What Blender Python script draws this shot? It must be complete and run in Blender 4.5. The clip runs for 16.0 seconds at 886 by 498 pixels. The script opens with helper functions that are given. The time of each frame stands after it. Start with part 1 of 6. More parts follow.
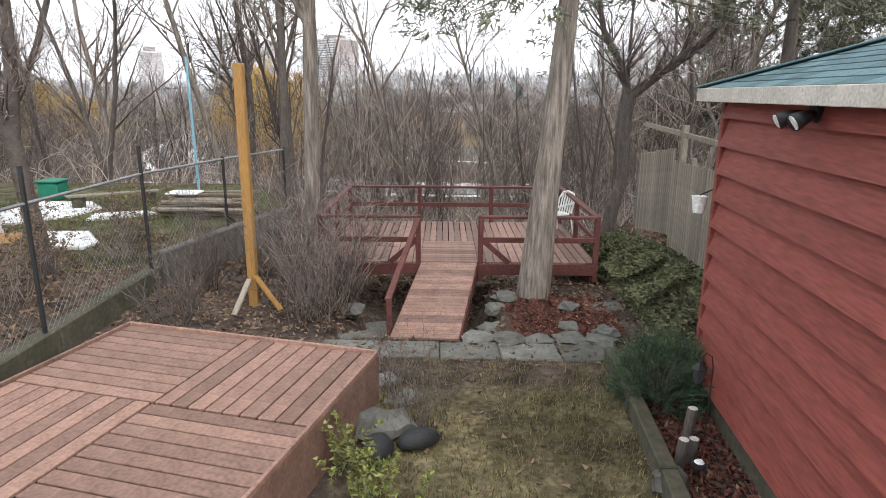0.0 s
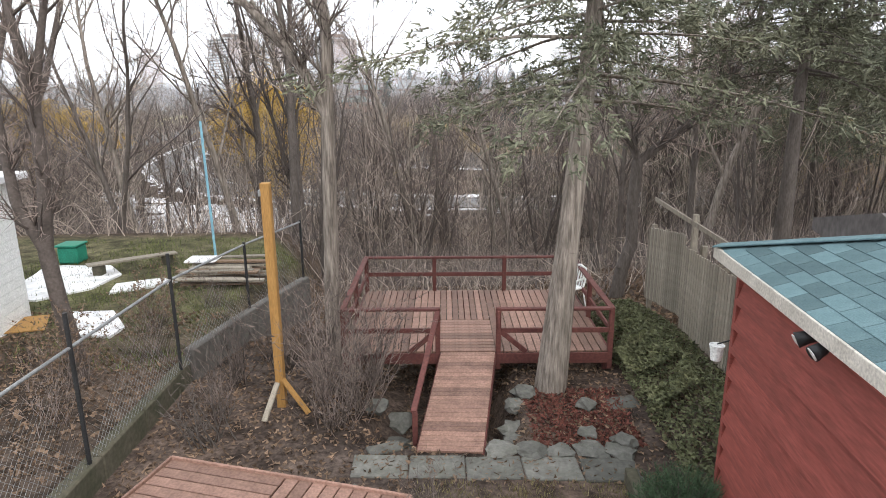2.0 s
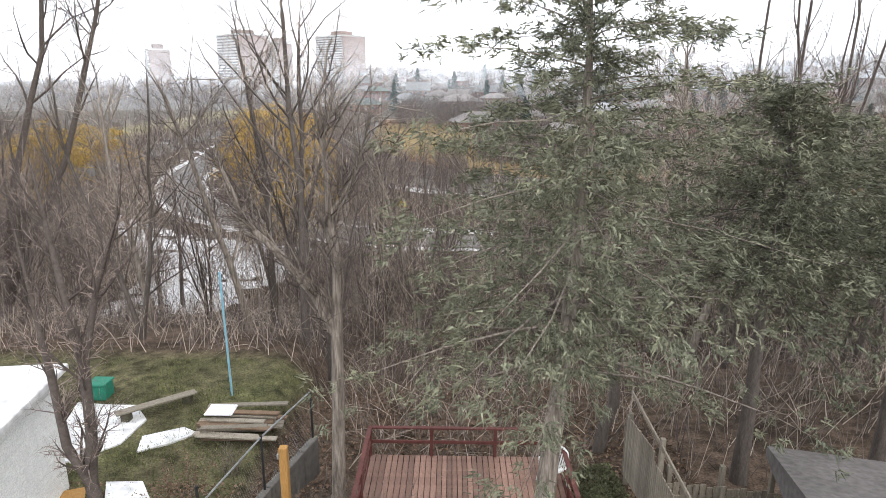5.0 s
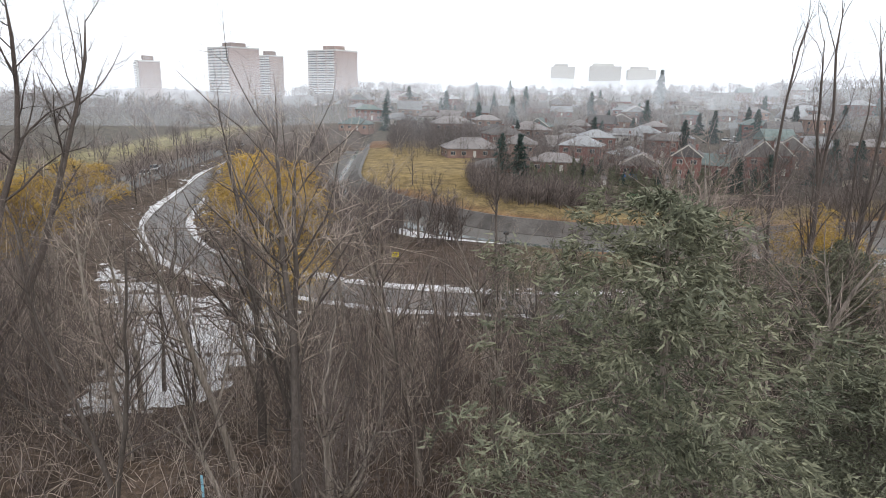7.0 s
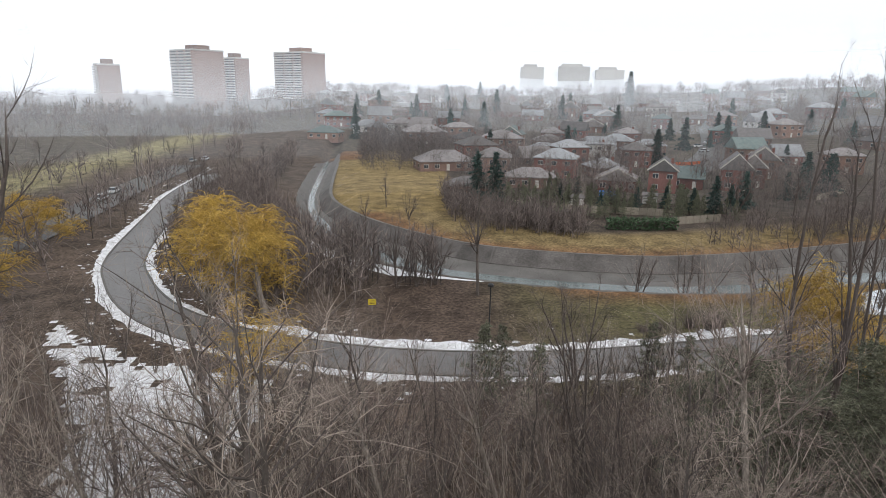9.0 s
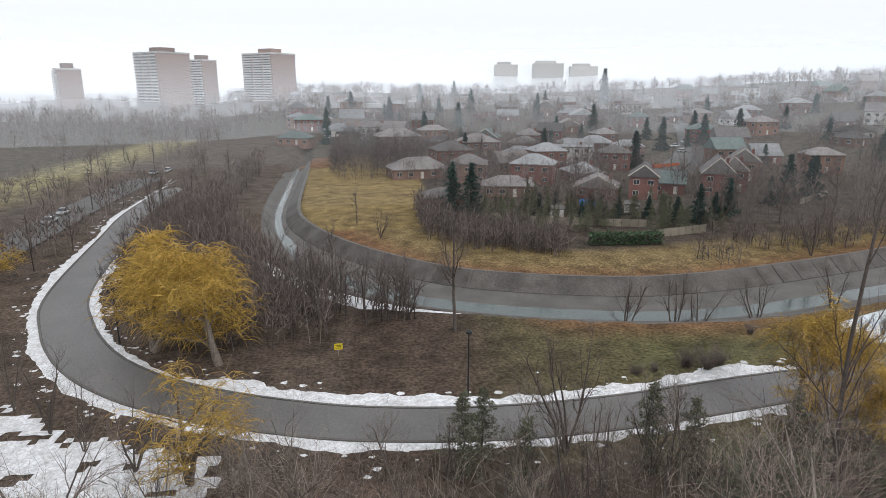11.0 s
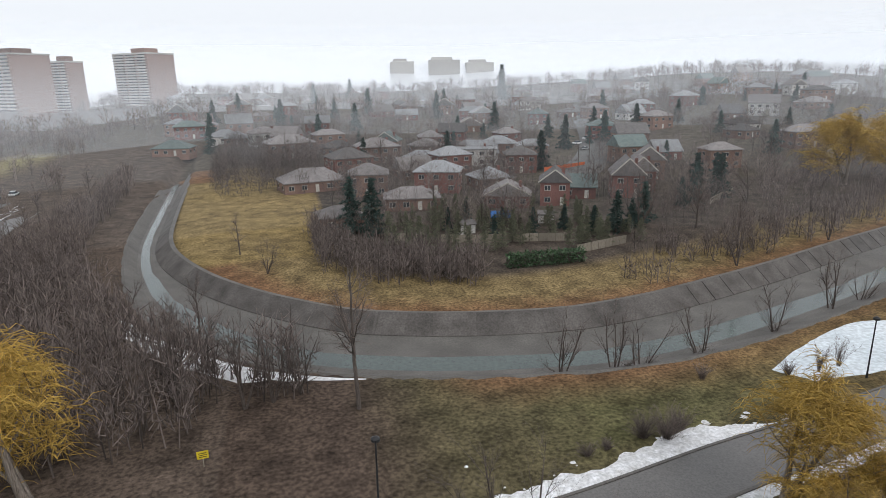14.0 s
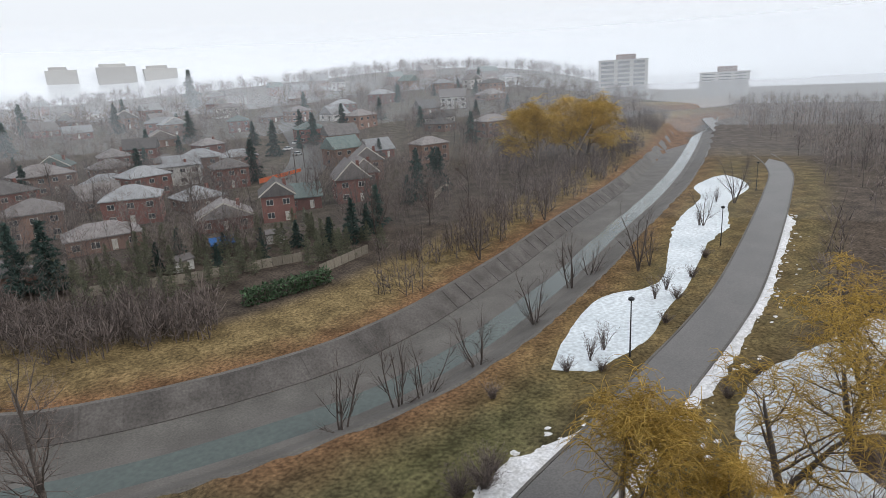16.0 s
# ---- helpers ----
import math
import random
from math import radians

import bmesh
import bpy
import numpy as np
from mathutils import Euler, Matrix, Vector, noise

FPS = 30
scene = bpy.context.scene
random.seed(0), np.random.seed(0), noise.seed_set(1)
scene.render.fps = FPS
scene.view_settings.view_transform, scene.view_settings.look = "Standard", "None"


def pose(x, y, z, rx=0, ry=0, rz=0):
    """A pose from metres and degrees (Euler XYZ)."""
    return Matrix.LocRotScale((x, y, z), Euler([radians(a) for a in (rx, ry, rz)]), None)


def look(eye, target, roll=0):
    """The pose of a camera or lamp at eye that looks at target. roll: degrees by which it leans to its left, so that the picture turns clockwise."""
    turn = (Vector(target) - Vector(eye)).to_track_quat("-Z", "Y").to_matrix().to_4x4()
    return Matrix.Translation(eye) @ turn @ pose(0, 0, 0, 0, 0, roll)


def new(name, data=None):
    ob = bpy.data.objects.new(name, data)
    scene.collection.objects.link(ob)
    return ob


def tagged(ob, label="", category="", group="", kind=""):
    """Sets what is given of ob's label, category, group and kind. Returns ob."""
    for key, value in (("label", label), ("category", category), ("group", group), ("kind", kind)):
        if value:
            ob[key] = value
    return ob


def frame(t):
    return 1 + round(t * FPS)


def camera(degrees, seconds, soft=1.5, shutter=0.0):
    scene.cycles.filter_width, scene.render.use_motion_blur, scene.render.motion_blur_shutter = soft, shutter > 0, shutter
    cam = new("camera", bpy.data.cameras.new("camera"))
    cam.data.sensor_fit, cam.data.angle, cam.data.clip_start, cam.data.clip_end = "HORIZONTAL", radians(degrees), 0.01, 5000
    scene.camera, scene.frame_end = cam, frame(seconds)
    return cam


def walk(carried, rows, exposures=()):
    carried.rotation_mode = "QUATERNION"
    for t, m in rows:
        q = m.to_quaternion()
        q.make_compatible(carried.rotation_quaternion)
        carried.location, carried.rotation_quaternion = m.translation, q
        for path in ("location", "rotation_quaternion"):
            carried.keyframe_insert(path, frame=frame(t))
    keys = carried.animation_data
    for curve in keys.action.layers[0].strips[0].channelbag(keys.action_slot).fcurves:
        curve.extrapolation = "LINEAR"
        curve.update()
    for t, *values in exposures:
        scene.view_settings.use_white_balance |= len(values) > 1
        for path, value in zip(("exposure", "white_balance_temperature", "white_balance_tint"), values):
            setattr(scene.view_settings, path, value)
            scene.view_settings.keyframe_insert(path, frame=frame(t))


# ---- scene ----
cam = camera(71.0, 16.0, soft=0.8)
# seconds, place in metres, yaw, pitch and roll in degrees
PATH = [
    (0.0, -0.00, -0.00, 2.80, 0.01, -14.08, 0.48),
    (0.5, -0.09, 0.01, 3.23, 0.04, -14.27, 0.16),
    (1.0, -0.16, 0.01, 3.62, 0.06, -14.27, -0.07),
    (1.5, -0.24, 0.07, 4.04, 0.09, -14.25, -0.20),
    (2.0, -0.31, 0.11, 4.55, 0.13, -14.47, -0.40),
    (2.5, -0.35, 0.07, 5.22, 0.05, -14.62, -0.24),
    (3.0, -0.35, -0.03, 5.97, -0.13, -14.71, 0.01),
    (3.5, -0.30, -0.16, 6.75, -0.07, -14.62, 0.02),
    (4.0, -0.23, -0.26, 7.56, 0.14, -14.56, -0.02),
    (4.5, -0.16, -0.28, 8.43, 0.41, -14.60, 0.04),
    (5.0, -0.13, -0.12, 9.36, 0.64, -15.05, 0.40),
    (5.5, -0.16, 0.27, 10.36, 0.74, -16.16, 1.09),
    (6.0, -0.26, 1.01, 11.47, 0.61, -15.44, 0.77),
    (6.5, -0.51, 1.96, 12.65, 0.39, -14.33, 0.84),
    (7.0, -0.87, 3.06, 13.92, -0.42, -14.07, 1.45),
    (7.5, -1.26, 4.27, 15.23, -1.09, -14.19, 1.56),
    (8.0, -1.60, 5.59, 16.47, -1.18, -14.28, 1.60),
    (8.5, -1.80, 7.01, 17.57, -1.58, -14.32, 1.48),
    (9.0, -1.83, 8.56, 18.53, -3.13, -14.30, 1.11),
    (9.5, -1.72, 10.26, 19.34, -4.18, -14.53, 0.30),
    (10.0, -1.50, 12.10, 20.01, -4.83, -14.60, -0.02),
    (10.5, -1.18, 14.08, 20.55, -5.14, -14.61, -0.02),
    (11.0, -0.79, 16.19, 20.98, -5.22, -14.57, 0.23),
    (11.5, -0.36, 18.41, 21.31, -5.15, -14.49, 0.74),
    (12.0, 0.08, 20.73, 21.57, -5.02, -14.56, 0.67),
    (12.5, 0.52, 23.17, 21.83, -4.94, -14.64, 0.62),
    (13.0, 0.97, 25.75, 22.09, -5.68, -14.62, 0.21),
    (13.5, 1.44, 28.46, 22.36, -8.41, -14.70, -0.35),
    (14.0, 1.96, 31.30, 22.60, -14.09, -14.95, -0.90),
    (14.5, 2.52, 34.29, 22.75, -21.99, -15.22, -1.29),
    (15.0, 3.19, 37.40, 22.74, -29.71, -15.37, -1.83),
    (15.5, 3.94, 40.54, 22.63, -36.59, -15.57, -2.68),
    (16.0, 4.70, 43.65, 22.46, -40.37, -15.65, -3.31),
]


def heading(yaw, pitch, roll):
    return Matrix.Rotation(radians(yaw), 4, "Z") @ Matrix.Rotation(radians(90 + pitch), 4, "X") @ Matrix.Rotation(radians(roll), 4, "Z")


walk(cam, [(t, Matrix.Translation((x, y, z)) @ heading(a, b, c)) for t, x, y, z, a, b, c in PATH],
     [(0, 0.48), (3, 0.5), (5.5, 0.3), (7, -0.12), (9, -0.35), (12.5, -0.5), (16, -0.55)])

# ---- world, sun ----
world = bpy.data.worlds.new("overcast")
scene.world = world
world.use_nodes = True
wn, wl = world.node_tree.nodes, world.node_tree.links
wn.clear()
sky = wn.new("ShaderNodeTexSky")
sky.sky_type, sky.sun_disc = "NISHITA", False
sky.sun_elevation, sky.sun_rotation = radians(38), radians(150)
sky.air_density, sky.dust_density, sky.ozone_density = 1.0, 6.0, 1.0
sky_tone = wn.new("ShaderNodeHueSaturation")
sky_tone.inputs["Saturation"].default_value = 0.25
sky_tone.inputs["Value"].default_value = 0.1
cloud = wn.new("ShaderNodeMix")
cloud.data_type = "RGBA"
cloud.inputs["Factor"].default_value = 0.8
cloud.inputs["B"].default_value = (0.94, 0.985, 1.05, 1)
back = wn.new("ShaderNodeBackground")
back.inputs["Strength"].default_value = 1.6
wout = wn.new("ShaderNodeOutputWorld")
wl.new(sky.outputs[0], sky_tone.inputs["Color"])
wl.new(sky_tone.outputs[0], cloud.inputs["A"])
wl.new(cloud.outputs["Result"], back.inputs["Color"])
wl.new(back.outputs[0], wout.inputs[0])
sun_data = bpy.data.lights.new("sun", "SUN")
sun_data.energy, sun_data.angle, sun_data.color = 0.9, radians(30), (1.0, 0.97, 0.93)
sun = new("sun", sun_data)
sun.matrix_world = look((40, -60, 80), (0, 0, 0))
scene.view_settings.exposure = 0.0

# ---- materials ----
def material(name, base, second=None, scale=4.0, rough=0.85, metal=0.0, bump=0.3, fine=40.0, stretch=(1, 1, 1), per_object=0.0, per_island=0.0, contrast=0.5, spec=0.3):
    """A surface of two tones in large patches, fine grain, relief, and a tone that varies from piece to piece."""
    m = bpy.data.materials.new(name)
    m.use_nodes = True
    n, l = m.node_tree.nodes, m.node_tree.links
    b = n["Principled BSDF"]
    b.inputs["Roughness"].default_value = rough
    b.inputs["Metallic"].default_value = metal
    b.inputs["Specular IOR Level"].default_value = spec
    tc = n.new("ShaderNodeTexCoord")
    mp = n.new("ShaderNodeMapping")
    mp.inputs["Scale"].default_value = stretch
    l.new(tc.outputs["Object"], mp.inputs["Vector"])
    big = n.new("ShaderNodeTexNoise")
    big.inputs["Scale"].default_value = scale
    big.inputs["Detail"].default_value = 5
    l.new(mp.outputs[0], big.inputs["Vector"])
    ramp = n.new("ShaderNodeMapRange")
    ramp.inputs["From Min"].default_value = 0.5 - contrast / 2
    ramp.inputs["From Max"].default_value = 0.5 + contrast / 2
    l.new(big.outputs[0], ramp.inputs["Value"])
    mix = n.new("ShaderNodeMix")
    mix.data_type = "RGBA"
    second = second or tuple(c * 0.6 for c in base)
    mix.inputs["A"].default_value = (*base, 1)
    mix.inputs["B"].default_value = (*second, 1)
    l.new(ramp.outputs[0], mix.inputs["Factor"])
    small = n.new("ShaderNodeTexNoise")
    small.inputs["Scale"].default_value = fine
    small.inputs["Detail"].default_value = 4
    l.new(mp.outputs[0], small.inputs["Vector"])
    grain = n.new("ShaderNodeMapRange")
    grain.inputs["From Min"].default_value, grain.inputs["From Max"].default_value = 0.25, 0.75
    grain.inputs["To Min"].default_value, grain.inputs["To Max"].default_value = 0.7, 1.3
    l.new(small.outputs[0], grain.inputs["Value"])
    last = grain.outputs[0]
    for amount, node, socket in ((per_object, "ShaderNodeObjectInfo", "Random"), (per_island, "ShaderNodeNewGeometry", "Random Per Island")):
        if amount:
            info = n.new(node)
            rng = n.new("ShaderNodeMapRange")
            rng.inputs["To Min"].default_value, rng.inputs["To Max"].default_value = 1 - amount, 1 + amount
            l.new(info.outputs[socket], rng.inputs["Value"])
            mul = n.new("ShaderNodeMath")
            mul.operation = "MULTIPLY"
            l.new(last, mul.inputs[0])
            l.new(rng.outputs[0], mul.inputs[1])
            last = mul.outputs[0]
    tone = n.new("ShaderNodeVectorMath")
    tone.operation = "SCALE"
    l.new(mix.outputs["Result"], tone.inputs[0])
    l.new(last, tone.inputs["Scale"])
    l.new(tone.outputs[0], b.inputs["Base Color"])
    if bump:
        bp = n.new("ShaderNodeBump")
        bp.inputs["Strength"].default_value = bump
        bp.inputs["Distance"].default_value = 0.02
        l.new(small.outputs[0], bp.inputs["Height"])
        l.new(bp.outputs[0], b.inputs["Normal"])
    return m


M = {
    "deck": material("stained_deck_wood", (0.29, 0.172, 0.132), (0.17, 0.098, 0.074), 1.6, 0.65, fine=9, stretch=(3, 3, 3), per_object=0.3, bump=0.2),
    "rail": material("red_stained_timber", (0.14, 0.05, 0.042), (0.085, 0.03, 0.026), 2, 0.7, fine=20),
    "siding": material("red_painted_boards", (0.27, 0.07, 0.055), (0.18, 0.047, 0.038), 1.2, 0.6, fine=14, stretch=(1, 0.3, 3), per_object=0.1, bump=0.15),
    "shingle": material("green_asphalt_shingle", (0.11, 0.17, 0.18), (0.07, 0.12, 0.135), 6, 0.95, fine=90, per_object=0.3),
    "whitepaint": material("white_painted_trim", (0.6, 0.56, 0.5), (0.4, 0.37, 0.32), 4, 0.6, bump=0.1),
    "newwood": material("yellow_pine_post", (0.38, 0.215, 0.07), (0.29, 0.15, 0.045), 3, 0.7, fine=20, stretch=(5, 5, 0.4)),
    "greywood": material("weathered_wood", (0.30, 0.265, 0.215), (0.19, 0.165, 0.13), 3, 0.9, fine=20, stretch=(4, 4, 0.5), per_object=0.25),
    "street": material("worn_street", (0.15, 0.145, 0.14), (0.11, 0.105, 0.1), 0.1, 0.95, fine=3, bump=0.1, spec=0.1),
    "concrete": material("old_concrete", (0.145, 0.134, 0.122), (0.085, 0.078, 0.07), 0.25, 0.7, fine=5),
    "bankslab": material("stained_concrete_slab", (0.135, 0.122, 0.113), (0.065, 0.058, 0.053), 0.35, 0.85, fine=4, per_object=0.12),
    "curb": material("mossy_concrete", (0.105, 0.092, 0.068), (0.055, 0.056, 0.034), 3, 0.95, fine=14),
    "stone": material("flagstone", (0.165, 0.16, 0.145), (0.09, 0.09, 0.075), 3, 0.85, fine=14, per_object=0.25),
    "asphalt": material("wet_asphalt", (0.135, 0.125, 0.118), (0.095, 0.09, 0.085), 0.15, 0.45, fine=6, bump=0.1, spec=0.5),
    "snow": material("old_snow", (0.80, 0.80, 0.82), (0.50, 0.49, 0.48), 1.1, 0.75, fine=4),
    "ice": material("snowy_ice", (0.74, 0.78, 0.81), (0.5, 0.55, 0.58), 0.12, 0.4, fine=2, bump=0.1),
    "water": material("grey_green_water", (0.05, 0.07, 0.06), (0.03, 0.045, 0.04), 0.1, 0.12, fine=2, bump=0.05, spec=0.5),
    "bark": material("grey_bark", (0.31, 0.265, 0.225), (0.13, 0.108, 0.09), 9, 0.95, fine=26, stretch=(2, 2, 0.22), bump=1.0, contrast=0.3),
    "farbark": material("dull_bark", (0.12, 0.098, 0.086), (0.075, 0.06, 0.052), 6, 0.9, fine=22, bump=0.3),
    "darkbark": material("dark_wet_bark", (0.14, 0.118, 0.104), (0.075, 0.062, 0.054), 6, 0.9, fine=22, stretch=(2, 2, 0.5), bump=0.7),
    "twig": material("brown_twigs", (0.215, 0.17, 0.148), (0.125, 0.097, 0.084), 1, 0.9, bump=0, per_object=0.45, per_island=0.6),
    "fartwig": material("dull_brown_twigs", (0.155, 0.124, 0.111), (0.09, 0.073, 0.066), 0.02, 0.9, bump=0, per_object=0.3, per_island=0.6),
    "greytwig": material("grey_twigs", (0.37, 0.31, 0.26), (0.23, 0.185, 0.155), 1, 0.9, bump=0, per_object=0.3, per_island=0.5),
    "willow": material("yellow_willow_shoots", (0.53, 0.35, 0.08), (0.38, 0.245, 0.06), 1, 0.9, bump=0, per_object=0.15, per_island=0.4),
    "needles": material("cedar_foliage", (0.165, 0.16, 0.105), (0.10, 0.11, 0.076), 0.8, 0.85, bump=0, per_object=0.15, per_island=0.5),
    "spruce": material("blue_spruce_needles", (0.06, 0.09, 0.078), (0.035, 0.06, 0.052), 0.8, 0.85, bump=0, per_object=0.25, per_island=0.5),
    "pine": material("mugo_pine_needles", (0.075, 0.12, 0.062), (0.045, 0.08, 0.042), 3, 0.8, bump=0, per_island=0.5),
    "ivy": material("ivy_leaves", (0.14, 0.14, 0.072), (0.08, 0.09, 0.045), 3, 0.7, bump=0, per_island=0.5),
    "mulch": material("red_bark_mulch", (0.17, 0.06, 0.045), (0.10, 0.04, 0.03), 8, 0.95, per_island=0.4),
    "leaves": material("dead_leaves", (0.20, 0.135, 0.09), (0.12, 0.08, 0.055), 3, 0.9, bump=0, per_island=0.5),
    "brick": material("red_brick", (0.21, 0.095, 0.078), (0.145, 0.068, 0.056), 0.6, 0.9, fine=9, per_object=0.2),
    "brownbrick": material("brown_brick", (0.24, 0.15, 0.115), (0.17, 0.105, 0.085), 0.5, 0.9, fine=9, per_object=0.25),
    # tower brick with some of the fog's paleness put into its colour
    "hazed_brick": material("hazed_tower_brick", (0.31, 0.215, 0.185), (0.27, 0.185, 0.16), 0.03, 0.9, fine=1, bump=0),
    "render": material("pale_render", (0.55, 0.53, 0.5), (0.42, 0.41, 0.39), 0.4, 0.9, fine=6, per_object=0.15),
    "paleroof": material("pale_wet_roof", (0.28, 0.285, 0.29), (0.2, 0.2, 0.205), 0.8, 0.8, fine=8, per_object=0.25),
    "greenroof": material("grey_green_roof", (0.15, 0.18, 0.17), (0.1, 0.125, 0.12), 0.8, 0.9, fine=8, per_object=0.25),
    "roof": material("grey_brown_roof", (0.19, 0.172, 0.167), (0.12, 0.11, 0.106), 0.8, 0.9, fine=8, per_object=0.6),
    "glass": material("dark_window_glass", (0.05, 0.06, 0.07), (0.03, 0.035, 0.04), 0.5, 0.08, bump=0, spec=0.6),
    "black": material("black_metal", (0.03, 0.03, 0.032), (0.02, 0.02, 0.02), 8, 0.5, bump=0.1),
    "galv": material("galvanised_wire", (0.32, 0.33, 0.33), (0.2, 0.2, 0.2), 8, 0.5, metal=0.5, bump=0.1),
    "plastic": material("white_plastic", (0.8, 0.8, 0.78), (0.7, 0.7, 0.68), 4, 0.35, bump=0),
    "green": material("green_plastic", (0.02, 0.20, 0.13), (0.015, 0.14, 0.09), 4, 0.5, bump=0),
    "blue": material("blue_tarp", (0.04, 0.16, 0.42), (0.03, 0.11, 0.3), 4, 0.5, bump=0.2),
    "bluepaint": material("pale_blue_paint", (0.22, 0.42, 0.5), (0.15, 0.3, 0.38), 4, 0.6),
    "yellow": material("yellow_sign", (0.75, 0.58, 0.04), (0.65, 0.5, 0.03), 4, 0.5, bump=0),
    "orange": material("orange_fence", (0.55, 0.12, 0.04), (0.4, 0.1, 0.04), 4, 0.7, bump=0),
    "carwhite": material("white_car_paint", (0.6, 0.6, 0.6), (0.5, 0.5, 0.5), 1, 0.25, bump=0, per_object=0.5),
    "rubber": material("dark_rubber", (0.03, 0.032, 0.035), (0.02, 0.02, 0.02), 6, 0.6),
}


def mesh(name, verts, faces, mats, smooth=False):
    me = bpy.data.meshes.new(name)
    me.from_pydata([tuple(map(float, v)) for v in verts], [], [tuple(map(int, f)) for f in faces])
    for m in mats if isinstance(mats, (list, tuple)) else [mats]:
        me.materials.append(m)
    if smooth:
        me.polygons.foreach_set("use_smooth", [True] * len(me.polygons))
    me.update()
    return me


def thing(name, label, category, at=(0, 0, 0), turn=0.0, group="", kind=""):
    e = new(name)
    e.empty_display_size = 0.2
    e.matrix_basis = pose(*at, 0, 0, turn)
    return tagged(e, label, category, group, kind)


def put(name, me, parent=None, m=None, label=""):
    o = new(name, me)
    o.parent = parent
    if m is not None:
        o.matrix_basis = m
    if label:
        o["label"] = label
    return o


def part(name, bm, mat, parent=None, label="", m=None, smooth=False):
    me = bpy.data.meshes.new(name)
    bm.to_mesh(me)
    bm.free()
    me.materials.append(mat)
    if smooth:
        me.polygons.foreach_set("use_smooth", [True] * len(me.polygons))
    return put(name, me, parent, m, label)


def box_bm(lo, hi, bevel=0.0, bm=None, m=None):
    bm = bm or bmesh.new()
    g = bmesh.ops.create_cube(bm, size=1.0)
    lo, hi = Vector(lo), Vector(hi)
    mat = Matrix.Translation((lo + hi) / 2) @ Matrix.Diagonal((*(hi - lo), 1))
    bmesh.ops.transform(bm, matrix=(m or Matrix()) @ mat, verts=g["verts"])
    if bevel:
        es = list({e for v in g["verts"] for e in v.link_edges})
        bmesh.ops.bevel(bm, geom=es, offset=bevel, segments=1, affect="EDGES")
    return bm


def bar_bm(a, b, w, h, bevel=0.006):
    """A timber from a to b, w wide and h high."""
    a, b = Vector(a), Vector(b)
    d = b - a
    q = d.to_track_quat("Y", "Z").to_matrix().to_4x4()
    return box_bm((-w / 2, 0, -h / 2), (w / 2, d.length, h / 2), bevel, None, Matrix.Translation(a) @ q)


def tube_bm(points, radii, sides=8, bm=None):
    bm = bm or bmesh.new()
    pts = [Vector(p) for p in points]
    rings = []
    for i, p in enumerate(pts):
        d = (pts[min(i + 1, len(pts) - 1)] - pts[max(i - 1, 0)]).normalized()
        q = d.to_track_quat("Z", "Y")
        r = radii[i] if isinstance(radii, (list, tuple)) else radii
        rings.append([bm.verts.new(p + q @ Vector((r * math.cos(k * 2 * math.pi / sides), r * math.sin(k * 2 * math.pi / sides), 0))) for k in range(sides)])
    for a, b in zip(rings, rings[1:]):
        for k in range(sides):
            bm.faces.new((a[k], a[(k + 1) % sides], b[(k + 1) % sides], b[k]))
    bm.faces.new(rings[0][::-1])
    bm.faces.new(rings[-1])
    return bm

# ---- ground, river, path ----
def polyline(points, x, y):
    """Nearest distance from (x, y) to a line, signed (left of its direction is positive), and how far along it."""
    best, side, along, run = 1e9, 1.0, 0.0, 0.0
    for (ax, ay), (bx, by) in zip(points, points[1:]):
        dx, dy = bx - ax, by - ay
        ll = math.hypot(dx, dy)
        u = min(1.0, max(0.0, ((x - ax) * dx + (y - ay) * dy) / (ll * ll)))
        d = math.hypot(x - ax - u * dx, y - ay - u * dy)
        if d < best:
            best, side, along = d, (1.0 if dx * (y - ay) - dy * (x - ax) > 0 else -1.0), run + u * ll
        run += ll
    return best * side, along


def smooth_line(points, step=3.0):
    """Catmull-Rom through the points, at even steps."""
    p = [Vector(q).to_2d() if len(q) > 2 else Vector(q) for q in points]
    p = [2 * p[0] - p[1]] + p + [2 * p[-1] - p[-2]]
    out = []
    for a, b, c, d in zip(p, p[1:], p[2:], p[3:]):
        n = max(1, int((c - b).length / step))
        for k in range(n):
            t = k / n
            out.append(0.5 * (2 * b + (c - a) * t + (2 * a - 5 * b + 4 * c - d) * t * t + (3 * b - a - 3 * c + d) * t ** 3))
    out.append(p[-2])
    return [(v.x, v.y) for v in out]


RIVER = smooth_line([(-30, 345), (-36, 300), (-33, 256), (-28.5, 193), (-25, 159), (-19, 137), (-12, 122), (-4, 111), (5, 103), (17, 98), (28, 95.5), (38, 94.5), (50, 96), (60, 98.5), (81, 105), (103, 113), (152, 130), (212, 155), (300, 195), (420, 250)], 4)
PATHLINE = smooth_line([(-62, 215), (-58, 165), (-52.7, 137), (-45.4, 103.6), (-39.5, 90), (-32.8, 80), (-26, 73.7), (-19, 69.6), (-11, 66.5), (-3, 64.5), (8, 63.7), (20, 64.7), (34.8, 67.6), (43.5, 69), (56, 71.5), (70.5, 74.2), (87, 78.2), (118, 87.8), (149, 98), (178, 108.7), (205, 124), (240, 150), (275, 172), (330, 205)], 2.5)
FLOOR = -7.0


def river_half(along):
    return 3.5 + 5.1 * smoothstep(185, 250, along)


def smoothstep(a, b, v):
    u = min(1.0, max(0.0, (v - a) / (b - a)))
    return u * u * (3 - 2 * u)


